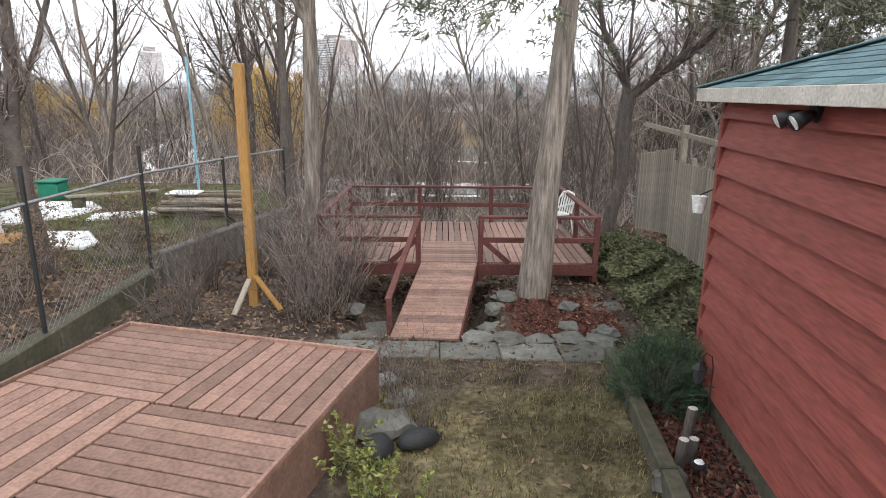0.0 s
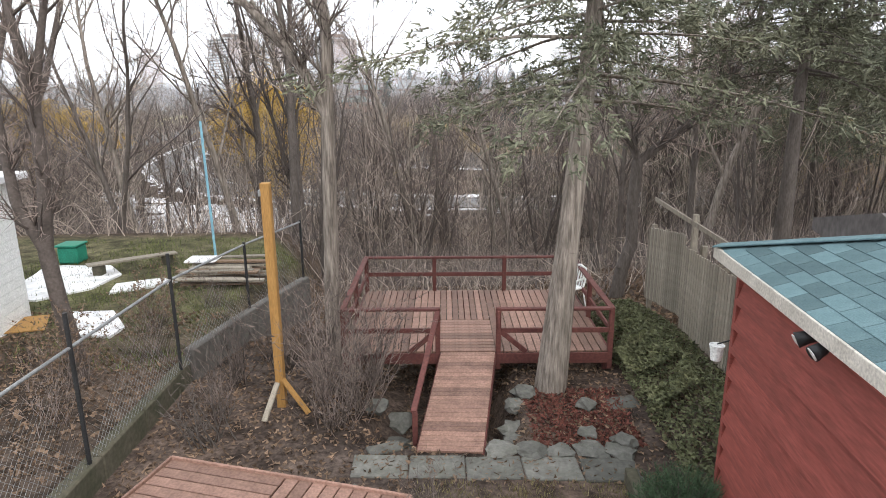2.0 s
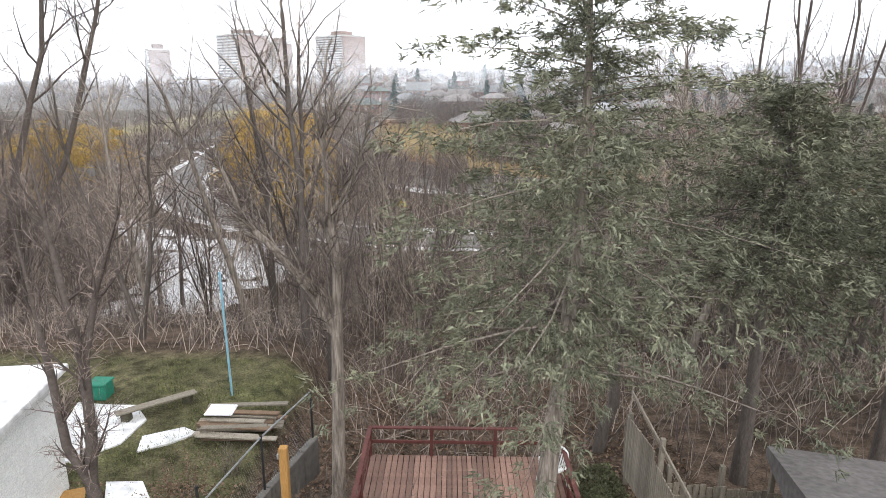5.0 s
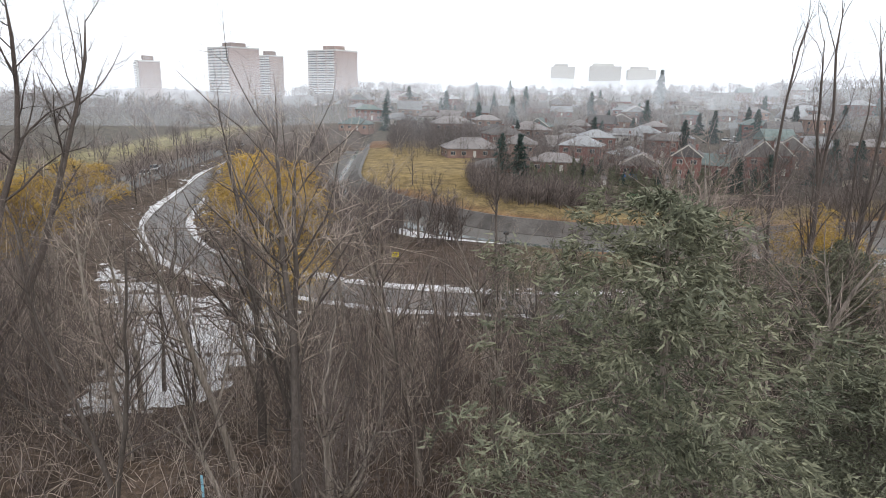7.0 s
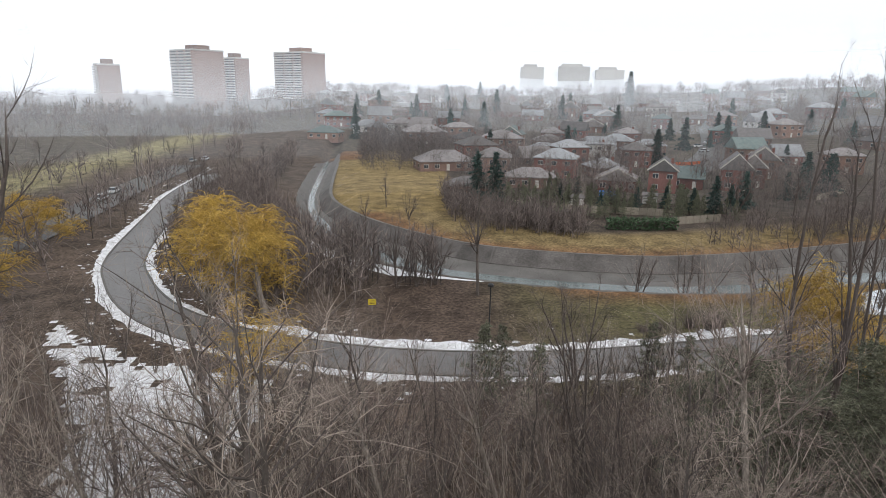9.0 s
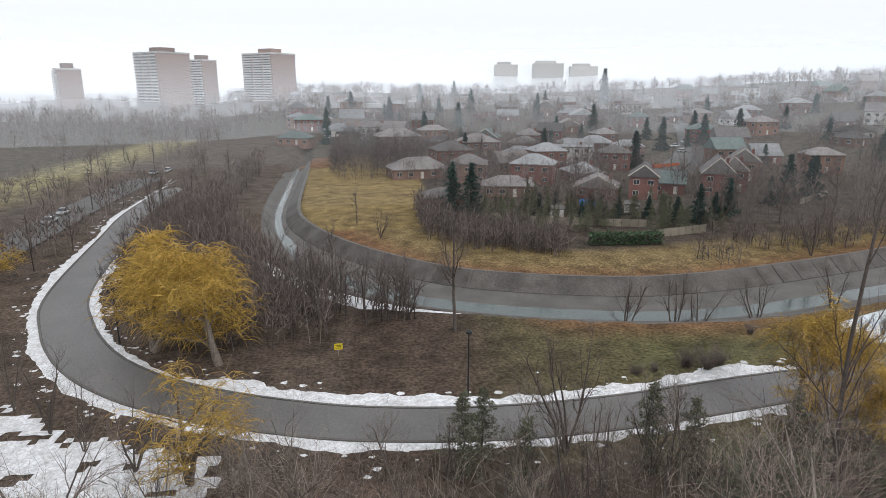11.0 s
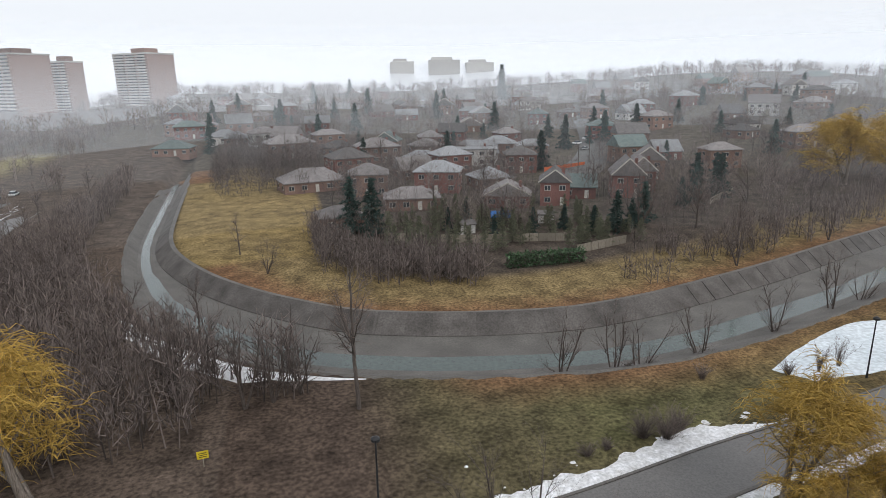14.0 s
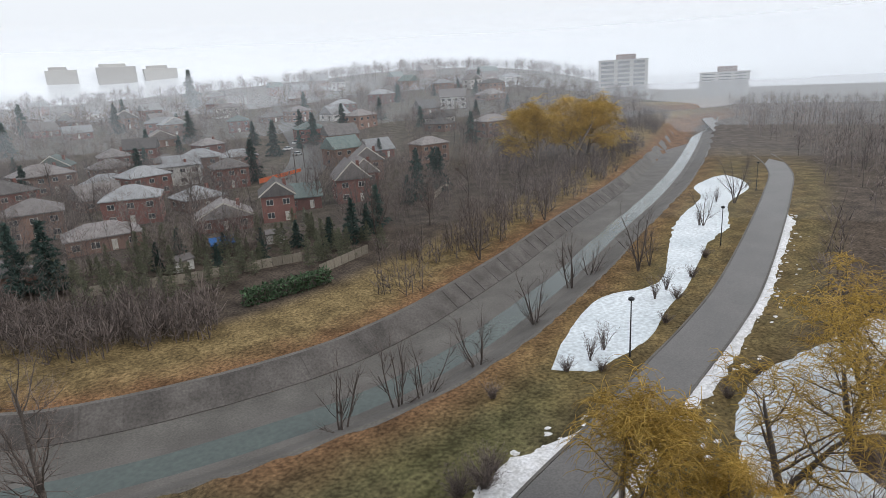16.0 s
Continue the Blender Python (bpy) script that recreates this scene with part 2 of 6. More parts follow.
def lie(x, y):
    """Height of the ground."""
    edge = 10.9 + 9.5 * smoothstep(-4.0, -6.5, x) + 3.5 * smoothstep(4.0, 7.0, x)
    yard = -0.5 + 0.32 * smoothstep(-4.95, -5.15, x) + 0.45 * smoothstep(2.7, 3.9, x) * smoothstep(5, 8, y)
    bank = smoothstep(edge, 47.0, y) ** 0.72
    z = yard + (FLOOR - yard) * bank
    if y > 10.6:
        z -= 0.7 * smoothstep(10.6, 11.6, y) * (1 - smoothstep(13, 22, y)) * smoothstep(-3.6, -2.6, x) * (1 - smoothstep(2.4, 3.4, x))
    pit = smoothstep(1.3, 0.9, abs(x + 0.35)) * smoothstep(8.2, 8.9, y) * (1 - smoothstep(10.6, 11.6, y))
    z -= 0.75 * pit
    if 20 < y < 58:
        z += 0.5 * noise.noise((x * 0.12, y * 0.12, 3)) * smoothstep(20, 26, y) * (1 - smoothstep(50, 58, y))
    r, az = math.hypot(x, y), math.degrees(math.atan2(x, y))
    if r > 180:
        lift = 23 + 14 * math.exp(-((az - 37) / 13) ** 2) - 20 * smoothstep(46, 58, az) - 13 * smoothstep(-6, -18, az)
        z += lift * smoothstep(180, 760, r) + 2.5 * noise.noise((x * 0.006, y * 0.006, 1)) * smoothstep(200, 500, r)
    if 80 < y < 352 and -70 < x < 440:
        d, along = polyline(RIVER, x, y)
        h = river_half(along)
        z -= 2.9 * smoothstep(h + 0.9, h - 1.8, abs(d))
        if d > 0:
            z += 0.5 * smoothstep(h + 1, h + 12, d)
    return z


def steps(*spans):
    out = [spans[0][0]]
    for a, b, n in spans:
        out += [a + (b - a) * (k + 1) / n for k in range(n)]
    return out


XS = steps((-1600, -300, 14), (-300, -110, 19), (-110, -40, 28), (-40, -8, 22), (-8, 6, 36), (6, 110, 72), (110, 300, 34), (300, 1700, 16))
YS = steps((-60, -6, 8), (-6, 16, 50), (16, 60, 34), (60, 84, 20), (84, 130, 44), (130, 300, 46), (300, 800, 30), (800, 2400, 12))


def ground_tone(x, y, z):
    """Base colour of the ground: litter, lawn, dry grass, earth."""
    litter, lawn, gold, olive, brown = (0.10, 0.073, 0.056), (0.155, 0.145, 0.055), (0.17, 0.124, 0.06), (0.088, 0.074, 0.04), (0.072, 0.057, 0.046)
    n = noise.noise((x * 0.05, y * 0.05, 7)) * 0.5 + 0.5
    n2 = noise.noise((x * 0.4, y * 0.4, 9)) * 0.5 + 0.5
    def blend(a, b, t):
        t = min(1, max(0, t))
        return tuple(p + (q - p) * t for p, q in zip(a, b))
    if y < 12 and -5.0 < x < 4.5:
        c = blend((0.058, 0.046, 0.04), (0.092, 0.066, 0.052), n2)
        if -0.9 < x < 2.2 and y < 6.4:
            c = blend((0.13, 0.10, 0.06), (0.088, 0.078, 0.042), n2)
        return c
    if y < 21 and x <= -5.0:
        return blend((0.075, 0.056, 0.044), (0.085, 0.09, 0.038), smoothstep(10.5, 13, y) * (0.2 + 0.7 * n2))
    if y < 57:
        return blend((0.068, 0.05, 0.04), (0.105, 0.075, 0.054), n2)
    d, along = polyline(RIVER, x, y) if -120 < x < 430 and y < 360 else (99, 0)
    p, _ = polyline(PATHLINE, x, y) if -120 < x < 400 and y < 230 else (99, 0)
    if d < 0 and y < 345:
        c = blend(litter, brown, n)
        if x > -5:
            c = blend((0.072, 0.052, 0.04), olive, smoothstep(5, 16, x + 3 * (n2 - 0.5)))
            c = blend(c, (0.10, 0.10, 0.042), smoothstep(18, 30, x) * n2 * smoothstep(3, 8, abs(p)))
            c = blend(c, (0.15, 0.085, 0.045), (1 - smoothstep(9, 14 + 6 * n2, -d)) * smoothstep(12, 22, x))
            c = blend(c, (0.17, 0.115, 0.05), smoothstep(38, 52, x) * n2)
        if x > 48 and p < 0:
            c = blend(c, (0.085, 0.065, 0.05), smoothstep(7, 15, -p + 3 * n2))
        if x > 170:
            c = blend(c, (0.085, 0.066, 0.052), smoothstep(170, 230, x))
        if x < -75 and y > 130:
            c = blend(c, (0.22, 0.19, 0.10), smoothstep(-85, -105, x) * (0.5 + n))
        return c
    if d > 0 and y < 260 and d < 60:
        c = blend((0.155, 0.085, 0.045), gold, smoothstep(9, 16, d + 4 * (n2 - 0.5)))
        c = blend(c, brown, smoothstep(21, 27, d + 4 * (n - 0.5)) if y < 140 or x > 10 else 0.0)
        if x < 9 and 138 < y < 235:
            c = blend(gold, (0.22, 0.155, 0.06), n)
        return c
    return blend(brown, (0.085, 0.072, 0.05), n)


def ground_material():
    m = material("ground_soil_and_grass", (0.1, 0.1, 0.1), fine=3.5, bump=0.6)
    n, l = m.node_tree.nodes, m.node_tree.links
    b = n["Principled BSDF"]
    b.inputs["Roughness"].default_value = 0.95
    b.inputs["Specular IOR Level"].default_value = 0.1
    tone = n.new("ShaderNodeAttribute")
    tone.attribute_name = "tone"
    tc = n.new("ShaderNodeTexCoord")
    last = tone.outputs["Color"]
    for scale, lo, hi in ((0.35, 0.6, 1.4), (2.6, 0.45, 1.55), (17.0, 0.5, 1.5)):
        t = n.new("ShaderNodeTexNoise")
        t.inputs["Scale"].default_value = scale
        t.inputs["Detail"].default_value = 5
        l.new(tc.outputs["Object"], t.inputs["Vector"])
        r = n.new("ShaderNodeMapRange")
        r.inputs["From Min"].default_value, r.inputs["From Max"].default_value = 0.3, 0.7
        r.inputs["To Min"].default_value, r.inputs["To Max"].default_value = lo, hi
        l.new(t.outputs[0], r.inputs["Value"])
        v = n.new("ShaderNodeVectorMath")
        v.operation = "SCALE"
        l.new(last, v.inputs[0])
        l.new(r.outputs[0], v.inputs["Scale"])
        last = v.outputs[0]
    l.new(last, b.inputs["Base Color"])
    return m


def build_ground():
    verts = [(x, y, lie(x, y)) for y in YS for x in XS]
    nx = len(XS)
    faces = [(j * nx + i, j * nx + i + 1, (j + 1) * nx + i + 1, (j + 1) * nx + i) for j in range(len(YS) - 1) for i in range(nx - 1)]
    me = mesh("ground", verts, faces, ground_material(), True)
    att = me.color_attributes.new("tone", "FLOAT_COLOR", "POINT")
    att.data.foreach_set("color", [c for v in verts for c in (*ground_tone(*v), 1.0)])
    tagged(put("ground", me), "brown late-winter ground of litter, soil and dry grass", "ground", kind="structure")


build_ground()


def strip(line, offsets, heights, mat, name, ragged=0.0, seed=0.0):
    """A band that follows a line: at each step a row of points at these offsets (left positive) and heights."""
    verts, faces, k = [], [], len(offsets)
    for i, (x, y) in enumerate(line):
        a, b = Vector(line[max(0, i - 1)]), Vector(line[min(len(line) - 1, i + 1)])
        d = (b - a).normalized()
        nrm = Vector((-d.y, d.x))
        for o, h in zip(offsets, heights):
            o = o(i) if callable(o) else o
            e = ragged * (noise.noise((i * 0.7, o * 0.9, seed)) + 0.6 * noise.noise((i * 2.3, o * 2, seed)))
            verts.append((x + nrm.x * (o + e), y + nrm.y * (o + e), h))
    for i in range(len(line) - 1):
        for j in range(k - 1):
            faces.append((i * k + j, (i + 1) * k + j, (i + 1) * k + j + 1, i * k + j + 1))
    return mesh(name, verts, faces, mat)


# walking path with its concrete edging
tagged(put("path", strip(PATHLINE, [2.62, 2.6, 0, -2.6, -2.62], [-7.1, -6.95, -6.93, -6.95, -7.1], M["asphalt"], "path")), "wet grey asphalt park path curving through the valley", "path", kind="structure")
for side in (1, -1):
    o = [side * 2.63, side * 2.63, side * 2.9, side * 2.9]
    tagged(put("trim", strip(PATHLINE, o if side < 0 else o[::-1], [-7.1, -6.9, -6.9, -7.1] if side < 0 else [-7.1, -6.9, -6.9, -7.1], M["concrete"], "kerb")), "low concrete edging beside the asphalt path", "kerb", kind="structure")

# concrete river channel: sloped slabs, flat bed, steep far bank, water
HALF = []
run = 0.0
for i, p in enumerate(RIVER):
    run += 0 if i == 0 else math.dist(p, RIVER[i - 1])
    HALF.append(river_half(run))
channel = strip(RIVER, [lambda i: HALF[i] + 0.9, lambda i: HALF[i] + 0.1, lambda i: HALF[i] - 2.6, lambda i: -0.2 * HALF[i], lambda i: -0.62 * HALF[i], lambda i: -HALF[i] - 0.4, lambda i: -HALF[i] - 0.9],
                [-6.75, -6.72, -8.9, -9.05, -8.75, -7.05, -7.2], M["concrete"], "river_channel")
river_bed = tagged(put("river_channel", channel), "grey concrete river channel with sloped banks", "channel", kind="structure")
tagged(put("water", strip(RIVER, [lambda i: -0.05 * HALF[i], lambda i: -0.5 * HALF[i]], [-8.86, -8.86], M["water"], "water", 0.35)), "shallow grey-green river water in the concrete channel", "water", kind="structure")

def roof_mesh(w, d, rise, kind, over=0.45):
    bm = bmesh.new()
    x, y = w / 2 + over, d / 2 + over
    c = [bm.verts.new(p) for p in ((-x, -y, 0), (x, -y, 0), (x, y, 0), (-x, y, 0))]
    cut = 0.0 if kind == "gable" else min(x, y)
    if kind == "gable_front":
        r = [bm.verts.new((0, -y, rise)), bm.verts.new((0, y, rise))]
        fs = ((c[0], r[0], r[1], c[3]), (c[1], c[2], r[1], r[0]), (c[0], c[1], r[0]), (c[3], r[1], c[2]))
    else:
        r = [bm.verts.new((-x + cut, 0, rise)), bm.verts.new((x - cut, 0, rise))] if x > cut + 0.1 or kind == "gable" else None
        if r:
            fs = ((c[0], c[1], r[1], r[0]), (c[2], c[3], r[0], r[1]), (c[3], c[0], r[0]), (c[1], c[2], r[1]))
        else:
            t = bm.verts.new((0, 0, rise))
            fs = [(c[i], c[(i + 1) % 4], t) for i in range(4)]
    for f in fs:
        bm.faces.new(f)
    bm.faces.new(c[::-1])
    b = [bm.verts.new((v.co.x, v.co.y, -0.22)) for v in c]
    for i in range(4):
        bm.faces.new((c[(i + 1) % 4], c[i], b[i], b[(i + 1) % 4]))
    bm.faces.new(b)
    bmesh.ops.recalc_face_normals(bm, faces=bm.faces)
    return bm


def blob(name, corners, z, mat, label, category, kind, ragged=0.8, thick=0.06):
    """A flat sheet with an uneven shore."""
    line = smooth_line(list(corners) + [corners[0]], 0.9)[:-1]
    c = Vector((sum(p[0] for p in line) / len(line), sum(p[1] for p in line) / len(line)))
    out = []
    for i, p in enumerate(line):
        v = Vector(p) - c
        e = ragged * (noise.noise((p[0] * 0.3, p[1] * 0.3, 5)) + 0.6 * noise.noise((p[0] * 0.9, p[1] * 0.9, 8)))
        out.append(Vector(p) + v.normalized() * e)
    bm = bmesh.new()
    vs = [bm.verts.new((p.x, p.y, z)) for p in out]
    f = bm.faces.new(vs)
    if f.normal.z < 0:
        f.normal_flip()
    bmesh.ops.triangulate(bm, faces=[f])
    rim = [bm.verts.new((p.x + (p.x - c.x) * 0.004, p.y + (p.y - c.y) * 0.004, z - thick)) for p in out]
    for i in range(len(vs)):
        j = (i + 1) % len(vs)
        bm.faces.new((vs[i], vs[j], rim[j], rim[i]))
    bmesh.ops.recalc_face_normals(bm, faces=bm.faces)
    return tagged(part(name, bm, mat), label, category, kind=kind)

# ---- trees ----
def limbs_to_mesh(name, segs, mats, sides=5):
    """segs: (p0, p1, r0, r1). Thick ones become tapered tubes, thin ones three-sided spikes."""
    verts, faces = [], []
    for p0, p1, r0, r1 in segs:
        d = p1 - p0
        if d.length < 1e-5:
            continue
        n = sides if r0 > 0.05 else 3
        u = d.orthogonal().normalized()
        v = d.normalized().cross(u)
        k = len(verts)
        ring = [u * math.cos(2 * math.pi * a / n) + v * math.sin(2 * math.pi * a / n) for a in range(n)]
        verts += [p0 + w * r0 for w in ring]
        if r1 < 0.004:
            verts.append(p1)
            faces += [(k + a, k + (a + 1) % n, k + n) for a in range(n)]
        else:
            verts += [p1 + w * r1 for w in ring]
            faces += [(k + a, k + (a + 1) % n, k + n + (a + 1) % n, k + n + a) for a in range(n)]
    return mesh(name, verts, faces, mats, True)


def grow(rng, out, twigs, p, d, length, r, level, spec):
    """One limb in bent pieces, with its side limbs."""
    n = spec["pieces"][level]
    r_end = r * spec["taper"][level]
    start = spec["bare"] if level == 0 else 0.15
    kids = spec["kids"][level] if level < len(spec["kids"]) else 0
    at = sorted(rng.uniform(start, 1.0) for _ in range(kids))
    pts = [p.copy()]
    q, dd = p.copy(), d.copy()
    for i in range(n):
        dd = (dd + Vector((rng.gauss(0, 1), rng.gauss(0, 1), rng.gauss(0, 1))) * spec["wobble"][level] + Vector((0, 0, spec["rise"][level]))).normalized()
        q = q + dd * (length / n)
        ra, rb = r + (r_end - r) * i / n, r + (r_end - r) * (i + 1) / n
        (out if level < spec["split"] else twigs).append((pts[-1], q.copy(), ra, rb if i < n - 1 else min(rb, 0.003)))
        pts.append(q.copy())
    for a in at:
        k = min(n - 1, int(a * n))
        f = a * n - k
        base = pts[k].lerp(pts[k + 1], f)
        axis = (pts[k + 1] - pts[k]).normalized()
        spin = axis.orthogonal().normalized()
        spin.rotate(Matrix.Rotation(rng.uniform(0, 2 * math.pi), 3, axis))
        lean = radians(rng.uniform(*spec["angle"][level]))
        nd = axis * math.cos(lean) + spin * math.sin(lean)
        rr = r + (r_end - r) * a
        grow(rng, out, twigs, base, nd, length * spec["ratio"][level] * rng.uniform(0.6, 1.15) * (1.15 - 0.6 * a if level == 0 else 1.0), rr * spec["thin"][level], level + 1, spec)


BARE = dict(pieces=[9, 5, 3, 1], taper=[0.25, 0.2, 0.2, 0.1], kids=[13, 8, 8], bare=0.28, wobble=[0.07, 0.14, 0.2, 0.2], rise=[0.05, 0.13, 0.08, 0.03],
            split=2, angle=[(25, 60), (25, 60), (25, 65)], ratio=[0.5, 0.5, 0.55], thin=[0.5, 0.55, 0.75])


def tree_meshes(seed, height, r, mats, **over):
    rng = random.Random(seed)
    spec = {**BARE, **over}
    out, twigs = [], []
    forks = over.get("forks", [(0.0, 0.0)])
    for lean, spin in forks:
        d = Vector((math.sin(radians(lean)) * math.cos(radians(spin)), math.sin(radians(lean)) * math.sin(radians(spin)), math.cos(radians(lean))))
        grow(rng, out, twigs, Vector((0, 0, -0.3)), d, height * rng.uniform(0.9, 1.0), r, 0, spec)
    return limbs_to_mesh("trunk", out, mats[0]), limbs_to_mesh("crown", twigs, mats[1])


def plant(name, meshes, x, y, label, category="tree", turn=0.0, size=1.0, group="", z=None):
    t = thing(name, label, category, (x, y, lie(x, y) if z is None else z), turn, group)
    t.scale = (size, size, size)
    put("trunk", meshes[0], t)
    put("crown", meshes[1], t)
    return t


def blades_mesh(name, pts, dirs, length, width, mat, rng):
    """Many small pointed leaves: each a thin triangle from a place in a direction."""
    n = len(pts)
    p, d = np.array(pts, float), np.array(dirs, float)
    d /= np.linalg.norm(d, axis=1)[:, None] + 1e-9
    s = np.cross(d, rng.normal(size=(n, 3)))
    s /= np.linalg.norm(s, axis=1)[:, None] + 1e-9
    ln = length * rng.uniform(0.6, 1.3, (n, 1))
    wd = width * rng.uniform(0.6, 1.3, (n, 1))
    v = np.stack([p - s * wd / 2, p + s * wd / 2, p + d * ln], 1).reshape(-1, 3)
    return mesh(name, v.tolist(), np.arange(3 * n).reshape(-1, 3).tolist(), mat)


def conifer_meshes(seed, height, r, spread, low, mats, boughs=60, sprays=26, blades=9, length=0.22, width=0.06, droop=0.25, bend=(), power=0.8, gaps=0.0):
    """Trunk, boughs and foliage sprays. spread: length of the lowest boughs; low: height of the first ones."""
    rng, nr = random.Random(seed), np.random.default_rng(seed)
    stem = [Vector((0, 0, -0.3))] + [Vector(b) for b in bend] if bend else [Vector((0.06 * height * noise.noise((k * 0.4, seed, 0)) * k / 8, 0.06 * height * noise.noise((k * 0.4, seed, 5)) * k / 8, -0.3 + (height + 0.3) * k / 8)) for k in range(9)]
    segs, n = [], len(stem) - 1
    for k in range(n):
        segs.append((stem[k], stem[k + 1], r * (1 - 0.93 * k / n) * (1.25 if k == 0 else 1), r * (1 - 0.93 * (k + 1) / n)))
    pts, dirs = [], []
    for b in range(boughs):
        u = (b + rng.random()) / boughs
        z = low + (height - low) * u
        k = min(n - 1, max(0, next((i for i in range(n) if stem[i + 1].z >= z), n - 1)))
        f = (z - stem[k].z) / max(1e-6, stem[k + 1].z - stem[k].z)
        base = stem[k].lerp(stem[k + 1], min(1, max(0, f)))
        a = b * 2.4 + rng.uniform(-0.5, 0.5)
        ln = max(0.25, spread * (1 - u) ** power * rng.uniform(0.35, 1.25))
        up = 0.35 * u + rng.uniform(-0.1, 0.15)
        d = Vector((math.cos(a), math.sin(a), up)).normalized()
        q = base.copy()
        rb = max(0.01, r * 0.15 * (1 - u) + 0.006)
        m = 4
        for i in range(m):
            d = (d + Vector((rng.gauss(0, 0.1), rng.gauss(0, 0.1), -droop * 0.25))).normalized()
            e = q + d * (ln / m)
            segs.append((q.copy(), e.copy(), rb * (1 - i / m), rb * (1 - (i + 1) / m) if i < m - 1 else 0.003))
            for s in range(max(1, int(sprays / m * (0.6 if i == 0 else 1.1) * (0.4 + 0.6 * ln / spread)))):
                if rng.random() < gaps:
                    continue
                w = rng.random()
                side = Vector((-d.y, d.x, 0)) * rng.uniform(-1, 1) * ln * 0.22
                c = q.lerp(e, w) + side + Vector((rng.gauss(0, 0.06), rng.gauss(0, 0.06), rng.gauss(0, 0.07)))
                out = (d * 0.7 + side.normalized() * 0.5 + Vector((0, 0, rng.uniform(-0.5, 0.3)))) if side.length > 1e-4 else d
                for t in range(blades):
                    pts.append(c + Vector((rng.gauss(0, 0.06), rng.gauss(0, 0.06), rng.gauss(0, 0.05))))
                    dirs.append(out + Vector((rng.gauss(0, 0.55), rng.gauss(0, 0.55), rng.gauss(0, 0.5))))
            q = e
    return limbs_to_mesh("trunk", segs, mats[0], 8), blades_mesh("crown", pts, dirs, length, width, mats[1], nr)


def willow_meshes(seed, height, mats, shoots=900):
    rng = random.Random(seed)
    out, twigs = [], []
    spec = {**BARE, "kids": [9, 6], "bare": 0.2, "angle": [(45, 80), (30, 60)], "rise": [0.03, 0.08, 0.0, 0], "ratio": [0.8, 0.55, 0.5], "split": 3, "pieces": [6, 5, 4, 1]}
    for k in range(2):
        grow(rng, out, twigs, Vector((0.1 * k, 0, -0.3)), Vector((rng.gauss(0, 0.2), rng.gauss(0, 0.2), 1)).normalized(), height * 0.85, 0.26, 0, spec)
    limbs = [s for s in out if s[2] < 0.13]
    for _ in range(shoots):
        s = rng.choice(limbs)
        p = s[0].lerp(s[1], rng.random())
        d = Vector((rng.gauss(0, 1), rng.gauss(0, 1), rng.uniform(-0.1, 0.9))).normalized()
        ln = rng.uniform(0.6, 1.3)
        for i in range(3):
            q = p + d * ln * 0.56
            twigs.append((p, q, 0.024 - 0.006 * i, 0.018 - 0.006 * i if i < 2 else 0.002))
            d = (d + Vector((0, 0, -0.75))).normalized()
            p = q
    return limbs_to_mesh("trunk", out, mats[0]), limbs_to_mesh("crown", twigs, mats[1])


def spike_woods(name, spots, rng, mat, height=(7, 12), spikes=26, r=0.05, spread=0.3, low=0.3):
    """A stand of far leafless trees as one mesh: thin stems and fans of tapering branches."""
    segs = []
    for x, y in spots:
        z, h = lie(x, y), rng.uniform(*height)
        lean = Vector((rng.gauss(0, 0.06), rng.gauss(0, 0.06), 1))
        base = Vector((x, y, z - 0.3))
        segs.append((base, base + lean * h, r * 0.75, r * 0.2))
        wide, mid, tall = h * spread, h * (0.5 + 0.5 * low), h * (0.5 - 0.5 * low)
        for _ in range(spikes):
            d = Vector((rng.gauss(0, 1), rng.gauss(0, 1), rng.gauss(0, 1))).normalized() * rng.random() ** 0.45
            p = base + lean * mid + Vector((d.x * wide, d.y * wide, d.z * tall))
            way = Vector((d.x * 0.9 + rng.gauss(0, 0.35), d.y * 0.9 + rng.gauss(0, 0.35), rng.uniform(0.35, 1.2))).normalized()
            ln = h * rng.uniform(0.12, 0.3)
            segs.append((p - way * ln * 0.6, p + way * ln * 0.5, r * rng.uniform(0.35, 0.75), 0.001))
    return put(name, limbs_to_mesh(name, segs, mat))

# ---- back yard ----
def board_panel(parent, corner, along, across, z, boards, mat, length, width, thick=0.028, gap=0.017):
    """Deck boards side by side: each runs `length` along, the panel is `width` across."""
    w = width / boards
    a, c = Vector((*along, 0)).normalized(), Vector((*across, 0)).normalized()
    rng = random.Random(int(corner[0] * 100) + boards)
    me = bpy.data.meshes.new("plank")
    bm = box_bm((0, gap / 2, -thick), (length, w - gap / 2, 0), 0.004)
    bm.to_mesh(me)
    bm.free()
    me.materials.append(mat)
    basis = Matrix((a, c, (0, 0, 1))).transposed().to_4x4()
    for k in range(boards):
        p = Vector((*corner, z + rng.uniform(-0.002, 0.002))) + c * (w * k)
        put("plank", me, parent, Matrix.Translation(p) @ basis)


def rail_post(parent, x, y, z0, z1, w=0.09):
    part("post", box_bm((x - w / 2, y - w / 2, z0), (x + w / 2, y + w / 2, z1), 0.008), M["rail"], parent)


